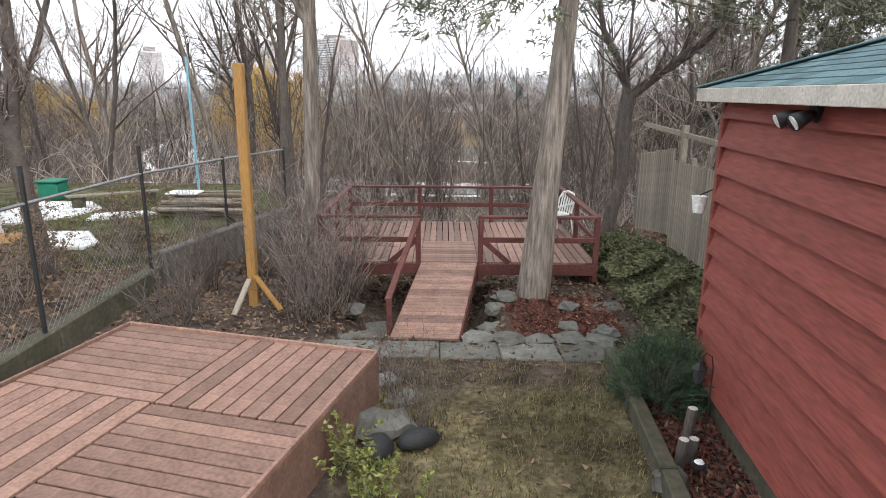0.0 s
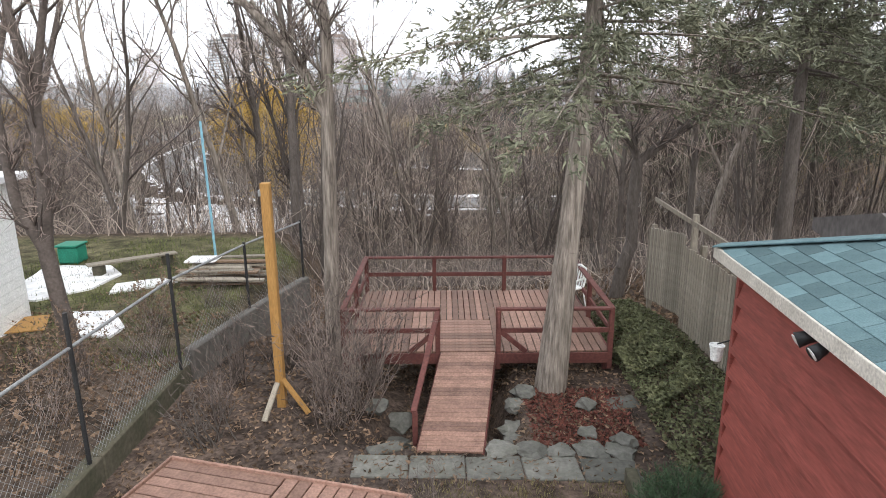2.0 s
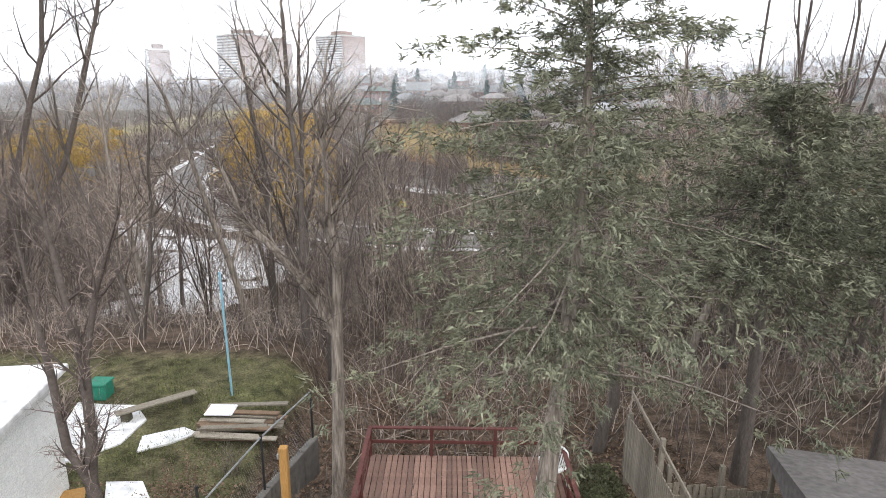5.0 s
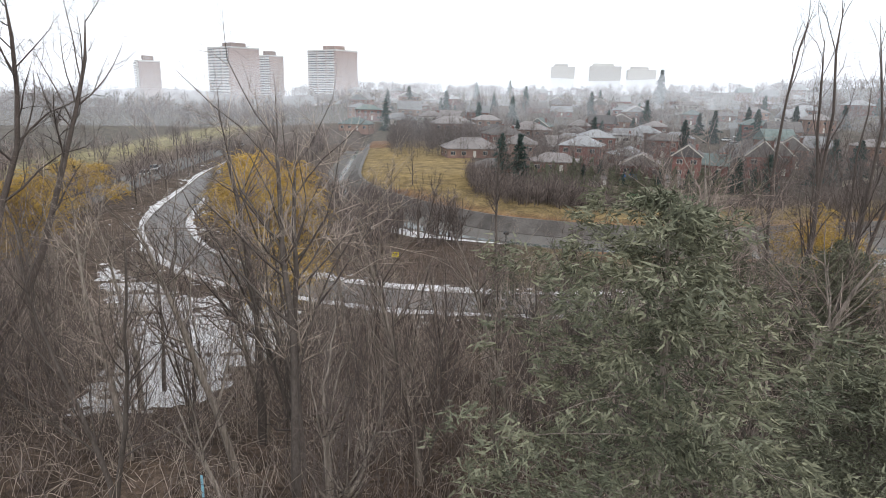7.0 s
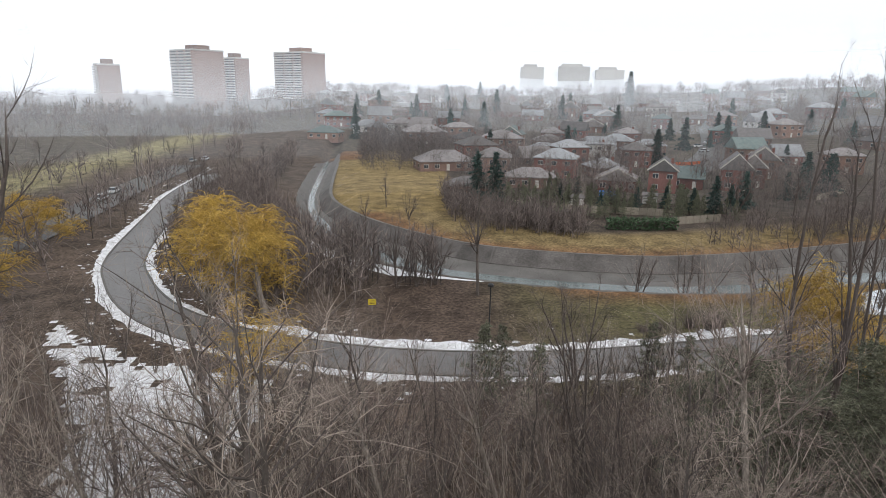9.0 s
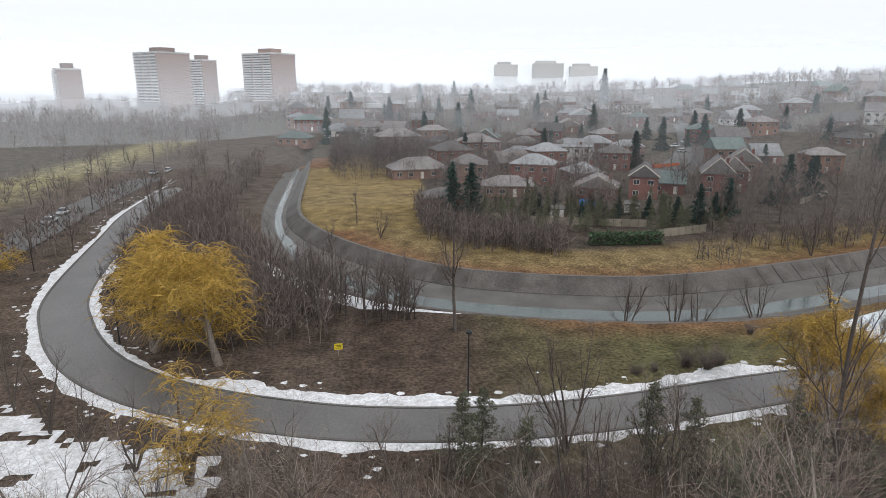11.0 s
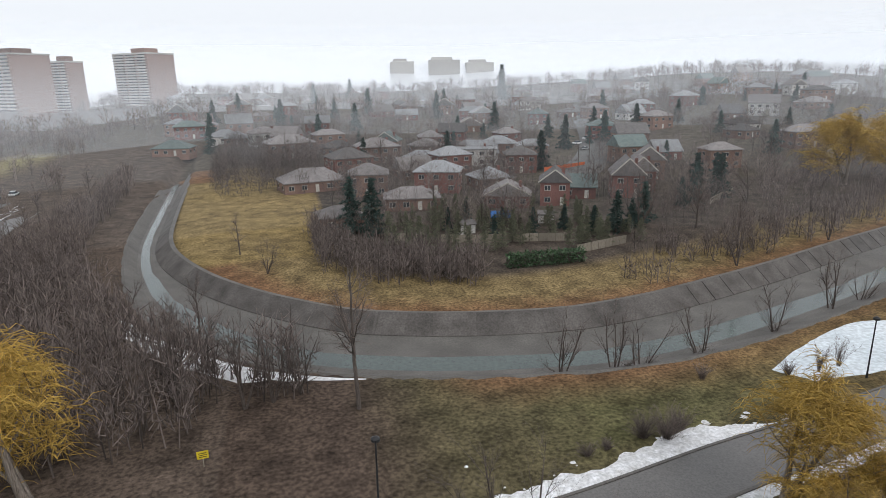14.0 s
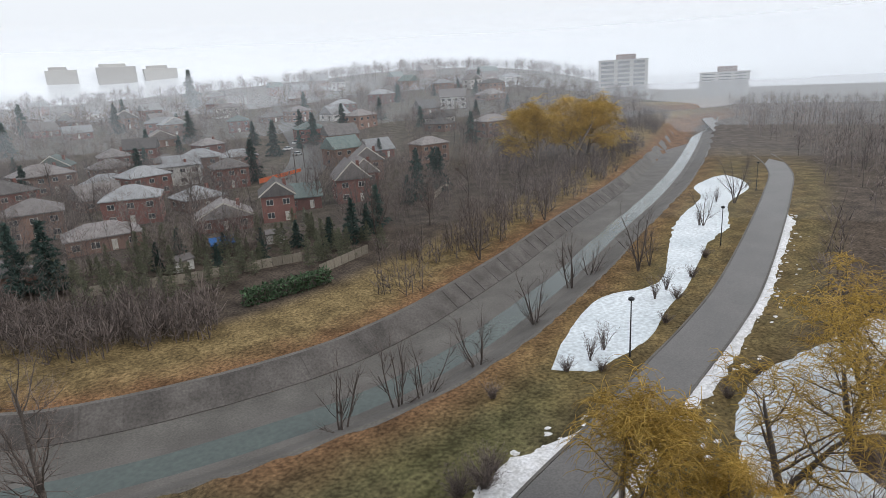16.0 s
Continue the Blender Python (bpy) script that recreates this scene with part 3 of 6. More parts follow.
def far_deck():
    deck = thing("raised_deck", "red-stained raised wooden deck with timber railings over the slope", "deck")
    z = -0.1
    x0, x1, y0, y1 = -2.15, 2.7, 10.65, 14.2
    for (a, b), boards in (((x0, -0.4), 12), ((0.62, x1), 14)):
        board_panel(deck, (b, y0), (0, 1), (-1, 0), z, boards, M["deck"], y1 - y0, b - a)
    board_panel(deck, (-0.4, y0), (1, 0), (0, 1), z, 11, M["deck"], 1.02, 1.6)
    board_panel(deck, (0.62, y0 + 1.6), (0, 1), (-1, 0), z, 8, M["deck"], y1 - y0 - 1.6, 1.02)
    for a, b in (((x0, y0 - 0.03, z - 0.13), (x1, y0 - 0.03, z - 0.13)), ((x0, y1 + 0.03, z - 0.13), (x1, y1 + 0.03, z - 0.13)), ((x0 - 0.03, y0, z - 0.13), (x0 - 0.03, y1, z - 0.13)), ((x1 + 0.03, y0, z - 0.13), (x1 + 0.03, y1, z - 0.13))):
        part("fascia", bar_bm(a, b, 0.04, 0.2), M["rail"], deck)
    top = 0.74
    posts = [(x0, y0), (-0.44, y0), (0.66, y0), (x1, y0), (x0, y1), (x1, y1), (-0.55, y1), (1.1, y1), (x0, 12.4), (x1, 12.4)]
    for x, y in posts:
        rail_post(deck, x, y, -0.45, top)
    for x, y in ((x0, y0 + 0.2), (x1, y0 + 0.2), (x0, y1 - 0.2), (x1, y1 - 0.2), (0.1, y1 - 0.2)):
        part("support", box_bm((x - 0.07, y - 0.07, lie(x, y) - 0.2), (x + 0.07, y + 0.07, z - 0.15), 0.01), M["rail"], deck)
    for h in (top - 0.03, 0.3):
        for a, b in (((x0, y0), (-0.44, y0)), ((0.66, y0), (x1, y0)), ((x0, y1), (x1, y1)), ((x0, y0), (x0, y1)), ((x1, y0), (x1, y1))):
            w = (0.11, 0.045) if h > 0.5 else (0.045, 0.09)
            part("rail", bar_bm((*a, h), (*b, h), *w), M["rail"], deck)
    part("brace", bar_bm((-0.5, y0, 0.27), (-0.95, y0, -0.12), 0.05, 0.09), M["rail"], deck)
    part("brace", bar_bm((0.72, y0, 0.27), (1.17, y0, -0.12), 0.05, 0.09), M["rail"], deck)
    return deck


far_deck()


def ramp():
    r = thing("ramp", "red-stained boarded ramp with a handrail leading to the deck", "ramp")
    n = 24
    lo_l, lo_r, hi_l, hi_r = Vector((-0.72, 8.0, -0.46)), Vector((0.22, 7.95, -0.46)), Vector((-0.38, 10.6, -0.1)), Vector((0.6, 10.6, -0.1))
    for k in range(n):
        a, b = k / n, (k + 0.94) / n
        bm = bmesh.new()
        q = [lo_l.lerp(hi_l, a), lo_r.lerp(hi_r, a), lo_r.lerp(hi_r, b), lo_l.lerp(hi_l, b)]
        v = [bm.verts.new(p) for p in q] + [bm.verts.new(p - Vector((0, 0, 0.03))) for p in q]
        for f in ((0, 1, 2, 3), (7, 6, 5, 4), (0, 4, 5, 1), (1, 5, 6, 2), (2, 6, 7, 3), (3, 7, 4, 0)):
            bm.faces.new([v[i] for i in f])
        part("plank", bm, M["deck"], r)
    for a, b in ((lo_l, hi_l), (lo_r, hi_r)):
        part("stringer", bar_bm(a - Vector((0, 0, 0.12)), b - Vector((0, 0, 0.12)), 0.045, 0.18), M["rail"], r)
    part("handrail", bar_bm((-0.44, 10.6, 0.68), (-0.78, 8.35, -0.05), 0.09, 0.045), M["rail"], r)
    part("post", box_bm((-0.80, 8.33, -0.6), (-0.72, 8.41, -0.05), 0.008), M["rail"], r)
    part("handrail", bar_bm((0.66, 10.6, 0.68), (0.66, 10.55, 0.4), 0.045, 0.045), M["rail"], r)


ramp()


def near_deck():
    deck = thing("low_deck", "red-stained low wooden deck of alternating board panels", "deck")
    d = Vector((-3.05, 0.8)).normalized()
    back, side = Vector((d.x, d.y)), Vector((-d.y, d.x))
    side = Vector((-0.25, -0.97)).normalized()
    o = Vector((-0.70, 6.2))
    z = 0.08
    size = 1.575
    for i in range(2):
        for j in range(4):
            c = o + back * (size * i) + side * (size * j)
            if (i + j) % 2 == 0:
                board_panel(deck, c, side, back, z, 9, M["deck"], size - 0.02, size - 0.02)
            else:
                board_panel(deck, c, back, side, z, 9, M["deck"], size - 0.02, size - 0.02)
    ends = [o, o + back * size * 2, o + back * size * 2 + side * size * 4, o + side * size * 4]
    for a, b in zip(ends, ends[1:] + ends[:1]):
        part("skirt", bar_bm((*a, z - 0.29), (*b, z - 0.29), 0.03, 0.56), M["deck"], deck)
        part("edging", bar_bm((*a, z + 0.012), (*b, z + 0.012), 0.035, 0.05), M["deck"], deck)


near_deck()

# garden shed: wall plane runs along `WALL`
SHED = Matrix.Translation((2.84, 6.45, 0)) @ Matrix.Rotation(radians(-5.5), 4, "Z")


def shed():
    s = thing("garden_shed", "red-painted clapboard shed with a green shingle roof", "shed")
    s.matrix_basis = SHED
    depth, back = 4.4, -7.0
    eave = 2.86
    part("wall", box_bm((0.06, back, -0.7), (depth, -0.03, eave), 0), M["siding"], s)
    part("foundation", box_bm((0.03, back, -0.9), (depth + 0.02, -0.01, -0.18), 0.01), M["curb"], s)
    h, n = 0.278, 11
    me = bpy.data.meshes.new("board")
    bm = bmesh.new()
    v = [bm.verts.new(p) for p in ((0.055, back, 0), (0.055, -0.02, 0), (0.055, -0.02, h), (0.055, back, h), (-0.034, back, 0), (-0.034, -0.02, 0), (0.046, -0.02, h + 0.004), (0.046, back, h + 0.004))]
    for f in ((4, 7, 6, 5), (4, 5, 1, 0), (5, 6, 2, 1), (7, 4, 0, 3), (6, 7, 3, 2)):
        bm.faces.new([v[i] for i in f])
    bm.to_mesh(me)
    bm.free()
    me.materials.append(M["siding"])
    for k in range(n):
        put("board", me, s, Matrix.Translation((0, 0, -0.2 + h * k)))
    part("corner_board", box_bm((-0.02, -0.05, -0.2), (0.08, 0.03, eave), 0.006), M["siding"], s)
    # hip roof: eaves all round, shingled on the yard side
    ov, pitch = 0.2, radians(19)
    half = depth / 2 + ov
    zt = eave + half * math.tan(pitch)
    e = [(-ov, ov, eave), (depth + ov, ov, eave), (depth + ov, back - ov, eave), (-ov, back - ov, eave), (depth / 2, ov - half, zt), (depth / 2, back - ov + half, zt)]
    bm = bmesh.new()
    v = [bm.verts.new(p) for p in e]
    for f in ((0, 4, 5, 3), (1, 2, 5, 4), (0, 1, 4), (2, 3, 5), (3, 2, 1, 0)):
        bm.faces.new([v[i] for i in f])
    roof = part("roof", bm, M["shingle"], s)
    plane = Matrix.Translation((-ov, 0, eave)) @ Matrix.Rotation(-pitch, 4, "Y")
    run = half / math.cos(pitch)
    rows, w = 15, 0.31
    tab = bpy.data.meshes.new("shingle")
    bm = box_bm((0, 0.004, 0), (run / rows + 0.03, w - 0.004, 0.012))
    bm.to_mesh(tab)
    bm.free()
    tab.materials.append(M["shingle"])
    for i in range(rows):
        for j in range(20):
            y = ov - w * (j + 1) - (0.155 if i % 2 else 0) + 0.1
            if y + w > ov - (run / rows) * (i + 0.8) * math.cos(pitch):
                continue
            put("shingle", tab, roof, plane @ Matrix.Translation((run / rows * i, y, 0.004)) @ Matrix.Rotation(0.04, 4, "Y"))
    part("hip_cap", bar_bm((e[0][0], e[0][1], eave + 0.02), (e[4][0], e[4][1], zt + 0.02), 0.22, 0.02), M["shingle"], roof)
    part("fascia", box_bm((-ov - 0.025, back - ov, eave - 0.12), (-ov + 0.015, ov + 0.02, eave + 0.01), 0.005), M["whitepaint"], s)
    part("fascia", box_bm((-ov + 0.02, ov - 0.015, eave - 0.12), (depth + ov, ov + 0.025, eave + 0.01), 0.005), M["whitepaint"], s)
    part("soffit", box_bm((-ov + 0.02, back, eave - 0.06), (0.05, ov - 0.02, eave - 0.03)), M["siding"], s)
    lamp = thing("security_light", "black twin floodlight fixed under the shed eave", "lamp")
    lamp.matrix_basis = SHED @ Matrix.Translation((-0.02, -1.96, 2.68))
    part("bracket", box_bm((-0.03, -0.06, -0.06), (0.03, 0.06, 0.06), 0.01), M["black"], lamp)
    for dy in (-0.11, 0.11):
        part("lamp_head", tube_bm([(-0.05, dy * 0.6, 0.0), (-0.12, dy, -0.02), (-0.2, dy * 1.2, -0.06)], [0.03, 0.05, 0.065], 10), M["black"], lamp, smooth=True)
        part("lens", tube_bm([(-0.2, dy * 1.2, -0.06), (-0.205, dy * 1.2, -0.063)], 0.055, 10), M["plastic"], lamp)


shed()


def picket_fence():
    f = thing("picket_fence", "weathered grey wooden picket fence with tall posts", "fence")
    me = bpy.data.meshes.new("picket")
    bm = box_bm((-0.012, 0.006, 0), (0.012, 0.088, 1.62), 0.004)
    bm.to_mesh(me)
    bm.free()
    me.materials.append(M["greywood"])
    rng = random.Random(4)
    y = 7.6
    while y < 13.5:
        x = 4.25
        put("picket", me, f, Matrix.Translation((x, y, lie(x, y) + 0.08 + rng.uniform(-0.02, 0.02) + (0.22 if y > 11.4 else 0.0))))
        y += 0.105
    for y, h in ((7.5, 1.9), (9.4, 2.2), (11.3, 2.35), (13.45, 2.0)):
        part("post", box_bm((4.27, y - 0.05, lie(4.3, y) - 0.3), (4.37, y + 0.05, lie(4.3, y) + h), 0.008), M["greywood"], f)
    for h in (0.4, 1.35, 2.1):
        part("rail", bar_bm((4.29, 7.5 if h < 2 else 9.4, h - 0.05), (4.29, 13.45, h + 0.1), 0.04, 0.09), M["greywood"], f)


picket_fence()


def chain_fence():
    f = thing("chain_link_fence", "rusty chain-link fence with dark posts along the neighbour's yard", "fence")
    line = [(-5.0, -2), (-4.95, 4.4), (-4.92, 7.2), (-4.88, 10), (-4.4, 12.4), (-3.75, 14.6)]
    top = 1.5
    for x, y in line[1:]:
        part("post", tube_bm([(x, y, lie(x, y) - 0.3), (x, y, top + (0.45 if 7 < y < 11 else 0.05))], 0.03, 8), M["black"], f)
    for (ax, ay), (bx, by) in zip(line, line[1:]):
        part("top_rail", tube_bm([(ax, ay, top), (bx, by, top)], 0.022, 6), M["galv"], f)
        n = int(math.dist((ax, ay), (bx, by)) / 0.11)
        segs = []
        h = top + 0.15
        for k in range(n + 1):
            for s in (-1, 1):
                u0, u1 = k / n, k / n + s * h / math.dist((ax, ay), (bx, by))
                v1 = min(1, max(0, u1))
                top_z = -0.15 + h * (abs(v1 - u0) / max(1e-6, abs(u1 - u0)))
                segs.append((Vector((ax + (bx - ax) * u0, ay + (by - ay) * u0, -0.15)), Vector((ax + (bx - ax) * v1, ay + (by - ay) * v1, top_z)), 0.0035, 0.0035))
        put("wire_mesh", limbs_to_mesh("wire_mesh", segs, M["galv"]), f)


chain_fence()


def curb_wall():
    w = thing("low_wall", "mossy low concrete wall of long blocks beside the garden bed", "wall")
    y = -1.0
    while y < 10.4:
        part("block", box_bm((-5.08, y, -0.75), (-4.85, y + 1.18, -0.12), 0.02), M["curb"], w)
        y += 1.2


curb_wall()


def back_wall():
    w = thing("retaining_wall", "weathered grey concrete retaining wall under the wire fence", "wall")
    line = [(-4.86, 10.3), (-4.36, 12.5), (-3.7, 14.7)]
    for (ax, ay), (bx, by) in zip(line, line[1:]):
        for k in range(3):
            a, b = k / 3 + 0.006, (k + 1) / 3 - 0.006
            part("block", bar_bm((ax + (bx - ax) * a, ay + (by - ay) * a, -0.75), (ax + (bx - ax) * b, ay + (by - ay) * b, -0.75), 0.2, 1.75, 0.025), M["concrete"], w)


back_wall()


def side_fence():
    f = thing("board_fence", "weathered grey board fence running back from the picket fence", "fence")
    for k in range(17):
        x, y = 4.46 + 0.13 * k, 11.2 - 0.02 * k
        part("picket", box_bm((x, y - 0.012, lie(x, y) - 0.1), (x + 0.115, y + 0.012, lie(x, y) + 1.35 + 0.03 * (k % 3)), 0.004), M["greywood"], f)
    for x in (4.5, 5.6, 6.66):
        part("post", box_bm((x - 0.05, 11.2, lie(x, 11.2) - 0.3), (x + 0.05, 11.3, lie(x, 11.2) + 1.75), 0.008), M["greywood"], f)
    part("rail", bar_bm((4.46, 11.17, 1.0), (6.66, 11.13, 1.0), 0.04, 0.09), M["greywood"], f)


side_fence()


def tall_post():
    p = thing("wooden_post", "tall yellow pine post with braces at its foot", "post", (-3.0, 9.4, lie(-3, 9.4)))
    part("post", box_bm((-0.07, -0.07, -0.3), (0.07, 0.07, 3.7), 0.008), M["newwood"], p)
    part("brace", bar_bm((0.05, -0.05, 0.5), (0.5, -0.3, 0.02), 0.09, 0.04), M["newwood"], p)
    part("brace", bar_bm((-0.03, -0.08, 0.45), (-0.15, -0.55, 0.02), 0.09, 0.04), M["greywood"], p)
    part("bracket", box_bm((-0.1, -0.09, 3.5), (-0.06, 0.03, 3.6), 0.01), M["galv"], p)


tall_post()

# ---- yard: planting, stones and small things ----
rng = random.Random(21)
nrng = np.random.default_rng(21)


def rock_bm(r, seed, flat=0.6):
    bm = bmesh.new()
    bmesh.ops.create_icosphere(bm, subdivisions=2, radius=r)
    for v in bm.verts:
        n = noise.noise(v.co * (1.6 / r) + Vector((seed, seed * 2, 0)))
        v.co *= 1 + 0.6 * n
        v.co.z *= flat
    return bm


def rock(name, x, y, r, seed, mat, label, flat=0.6, z=None, group="garden stones"):
    t = tagged(part(name, rock_bm(r, seed, flat), M[mat]), label, "stone", group)
    t.matrix_basis = pose(x, y, (lie(x, y) if z is None else z) + r * flat * 0.45, 0, 0, seed * 40)
    return t


def flagstone(x, y, w, d, turn, z=None):
    bm = box_bm((-w / 2, -d / 2, -0.05), (w / 2, d / 2, 0.03), 0.015)
    for v in bm.verts:
        v.co.x += 0.03 * noise.noise((v.co.y * 3, x, y))
        v.co.y += 0.03 * noise.noise((v.co.x * 3, y, x))
    t = tagged(part("paving_slab", bm, M["stone"]), "wet grey concrete paving slab in the garden path", "paving slab", "garden path slabs")
    t.matrix_basis = pose(x, y, (lie(x, y) if z is None else z), 0, 0, turn)


for k in range(5):
    flagstone(-1.22 + 0.79 * k, 7.66 - 0.03 * k, 0.77, 0.52, rng.uniform(-1, 1))
for x, y, w, d, t in ((-1.55, 7.0, 0.45, 0.3, 50), (-1.2, 8.1, 0.5, 0.25, 20), (-0.7, 6.75, 0.35, 0.3, 30), (-0.45, 6.3, 0.4, 0.3, 70), (2.6, 9.4, 0.55, 0.4, 10)):
    flagstone(x, y, w, d, t)
for k in range(5):
    rock("edging_stone", 0.5 + 0.42 * k, 7.98 + 0.05 * rng.random(), 0.2 + 0.05 * rng.random(), k + 1, "stone", "long grey stone edging the mulch bed", 0.25)
for x, y, r, s in ((0.72, 8.5, 0.17, 11), (0.78, 9.0, 0.23, 12), (0.85, 9.5, 0.2, 13), (1.0, 9.75, 0.2, 14), (1.85, 8.45, 0.15, 16), (2.0, 9.3, 0.17, 18), (-1.1, 9.2, 0.28, 20), (-1.3, 8.7, 0.25, 21), (-1.15, 10.0, 0.3, 22), (-1.5, 9.7, 0.22, 23), (2.3, 8.2, 0.2, 24), (1.75, 8.1, 0.14, 25)):
    rock("rock", x, y, r, s, "stone", "mossy grey garden rock beside the ramp", 0.5)
rock("boulder", -0.55, 5.55, 0.26, 31, "stone", "round pale boulder beside the low deck", 0.65)
rock("boulder", 1.98, 4.75, 0.17, 33, "stone", "tan rock in the mulch beside the timber edging", 0.7)


def tub(name, x, y, a, b, h, turn, label):
    bm = bmesh.new()
    bmesh.ops.create_icosphere(bm, subdivisions=3, radius=1)
    for v in bm.verts:
        v.co = Vector((v.co.x * a, v.co.y * b, max(-0.1, v.co.z) * h))
    t = tagged(part(name, bm, M["rubber"], smooth=True), label, "tub")
    t.matrix_basis = pose(x, y, lie(x, y) + 0.08, 0, 0, turn)


tub("rubber_tub", -0.22, 5.3, 0.22, 0.12, 0.13, 25, "dark rubber tub lying beside the boulder")
tub("rubber_tub", -0.6, 5.12, 0.2, 0.15, 0.16, 70, "dark upturned tub under the shrub")

# timber edging along the shed bed
sleeper = thing("timber_edging", "weathered dark timber sleepers edging the mulch bed", "edging")
for a, b in (((2.12, 7.3), (2.05, 6.0)), ((2.05, 5.98), (1.95, 4.7)), ((1.95, 4.68), (1.8, 3.2))):
    part("sleeper", bar_bm((*a, -0.4), (*b, -0.4), 0.15, 0.24, 0.015), M["curb"], sleeper)

# mulch chips, dead leaves, grass
def scatter(name, n, zone, ok, length, width, mat, label, category, upright=False, lift=0.02):
    pts, dirs = [], []
    while len(pts) < n:
        x, y = rng.uniform(*zone[:2]), rng.uniform(*zone[2:])
        if ok(x, y):
            pts.append((x, y, lie(x, y) + lift))
            dirs.append((rng.gauss(0, 0.35), rng.gauss(0, 0.35), 1.0) if upright else (rng.gauss(0, 1), rng.gauss(0, 1), rng.gauss(0.25, 0.3)))
    tagged(put(name, blades_mesh(name, pts, dirs, length, width, mat, nrng)), label, category, kind="stuff")


scatter("mulch", 7000, (1.0, 3.0, 3.2, 9.9), lambda x, y: (x > 2.1 and y < 7.2) or (8.1 < y and x > 1.0 and x < 2.6), 0.07, 0.04, M["mulch"], "red bark mulch chips", "mulch")
scatter("lawn_grass", 9000, (-0.7, 2.05, 2.5, 7.3), lambda x, y: noise.noise((x * 1.5, y * 1.5, 1)) > rng.uniform(-0.7, 0.5), 0.075, 0.012, material("yellow_grass", (0.215, 0.18, 0.09), (0.135, 0.125, 0.052), 2, 0.9, bump=0, per_island=0.5), "patchy yellowed winter lawn", "grass", True, 0.0)
scatter("dead_leaves", 9000, (-4.8, 4.2, 2.5, 12), lambda x, y: not (-5 < x < -0.75 and y < 6.6) and not (-0.8 < x < 2.1 and y < 7.3 and rng.random() < 0.85), 0.08, 0.05, M["leaves"], "brown dead leaves lying on the beds", "leaf litter")
scatter("leaf_litter", 9000, (-12, -5, 3, 13), lambda x, y: noise.noise((x * 0.5, y * 0.5, 1)) > -0.3, 0.09, 0.06, M["leaves"], "brown leaf litter in the neighbour's yard", "leaf litter")
scatter("leaf_litter", 14000, (-5, 6, 12, 24), lambda x, y: True, 0.12, 0.08, M["leaves"], "brown leaf litter on the slope", "leaf litter")
scatter("neighbour_grass", 7000, (-12, -5.1, 10, 20), lambda x, y: noise.noise((x * 0.6, y * 0.6, 3)) > rng.uniform(-0.5, 0.4), 0.12, 0.02, material("green_grass", (0.125, 0.14, 0.048), (0.085, 0.10, 0.038), 2, 0.9, bump=0, per_island=0.5), "short green grass in the neighbour's yard", "grass", True, 0.0)
scatter("ivy", 9000, (2.85, 4.2, 6.9, 14.5), lambda x, y: True, 0.075, 0.055, M["ivy"], "dense ivy covering the bank by the fence", "ivy", False, 0.1)
scatter("ivy", 4500, (2.85, 3.7, 8.3, 13), lambda x, y: noise.noise((x, y, 4)) > -0.2, 0.075, 0.055, M["ivy"], "raised mound of ivy beside the deck", "ivy", False, 0.32)


def shrub(name, x, y, stems, h, spread, mat, label, leaf=None, seed=1, r=0.008, category="shrub", arch=0.12):
    rr = random.Random(seed)
    t = thing(name, label, category, (x, y, lie(x, y)))
    segs, pts, dirs = [], [], []
    for _ in range(stems):
        a = rr.uniform(0, 6.28)
        p = Vector((0.12 * rr.gauss(0, 1) * spread, 0.12 * rr.gauss(0, 1) * spread, -0.05))
        d = Vector((math.cos(a) * spread * rr.uniform(0.1, 0.8), math.sin(a) * spread * rr.uniform(0.1, 0.8), 1)).normalized()
        n, ln = 5, h * rr.uniform(0.6, 1.1)
        for i in range(n):
            q = p + d * (ln / n)
            segs.append((p, q, r * (1 - 0.8 * i / n), r * (1 - 0.8 * (i + 1) / n) if i < n - 1 else 0.001))
            if i > 0:
                for _ in range(2):
                    e = (d + Vector((rr.gauss(0, 0.6), rr.gauss(0, 0.6), rr.gauss(0, 0.4)))).normalized()
                    segs.append((q, q + e * ln * rr.uniform(0.1, 0.3), r * 0.55, 0.001))
                    if leaf:
                        for _ in range(6):
                            pts.append(q + e * rr.uniform(0, 0.2) * ln)
                            dirs.append((rr.gauss(0, 1), rr.gauss(0, 1), rr.gauss(0.2, 0.6)))
            d = (d + Vector((rr.gauss(0, 0.12), rr.gauss(0, 0.12), -arch * i * 0.4))).normalized()
            p = q
    put("branchwork", limbs_to_mesh("branchwork", segs, mat), t)
    if leaf:
        put("foliage", blades_mesh("foliage", pts, dirs, leaf[1], leaf[2], leaf[0], np.random.default_rng(seed)), t)
    return t


for k, (x, y, n, h, s) in enumerate(((-2.3, 9.7, 60, 1.9, 0.9), (-1.75, 9.3, 55, 1.7, 0.9), (-1.6, 10.3, 50, 2.0, 0.8), (-2.6, 10.5, 45, 2.0, 0.9), (-2.0, 8.7, 40, 1.2, 1.1), (-3.4, 11, 40, 1.8, 0.9), (-4.0, 10.2, 36, 1.5, 0.9))):
    shrub("bare_shrub", x, y, n, h, s, M["twig"], "tangled leafless tan shrub beside the deck", None, 40 + k, 0.009)
shrub("bare_shrub", -3.75, 8.2, 16, 1.1, 1.1, M["darkbark"], "small dark leafless bush in the garden bed", None, 61, 0.016)
shrub("bare_shrub", -3.9, 9.0, 34, 1.2, 0.7, M["twig"], "upright leafless shrub by the fence", None, 62)
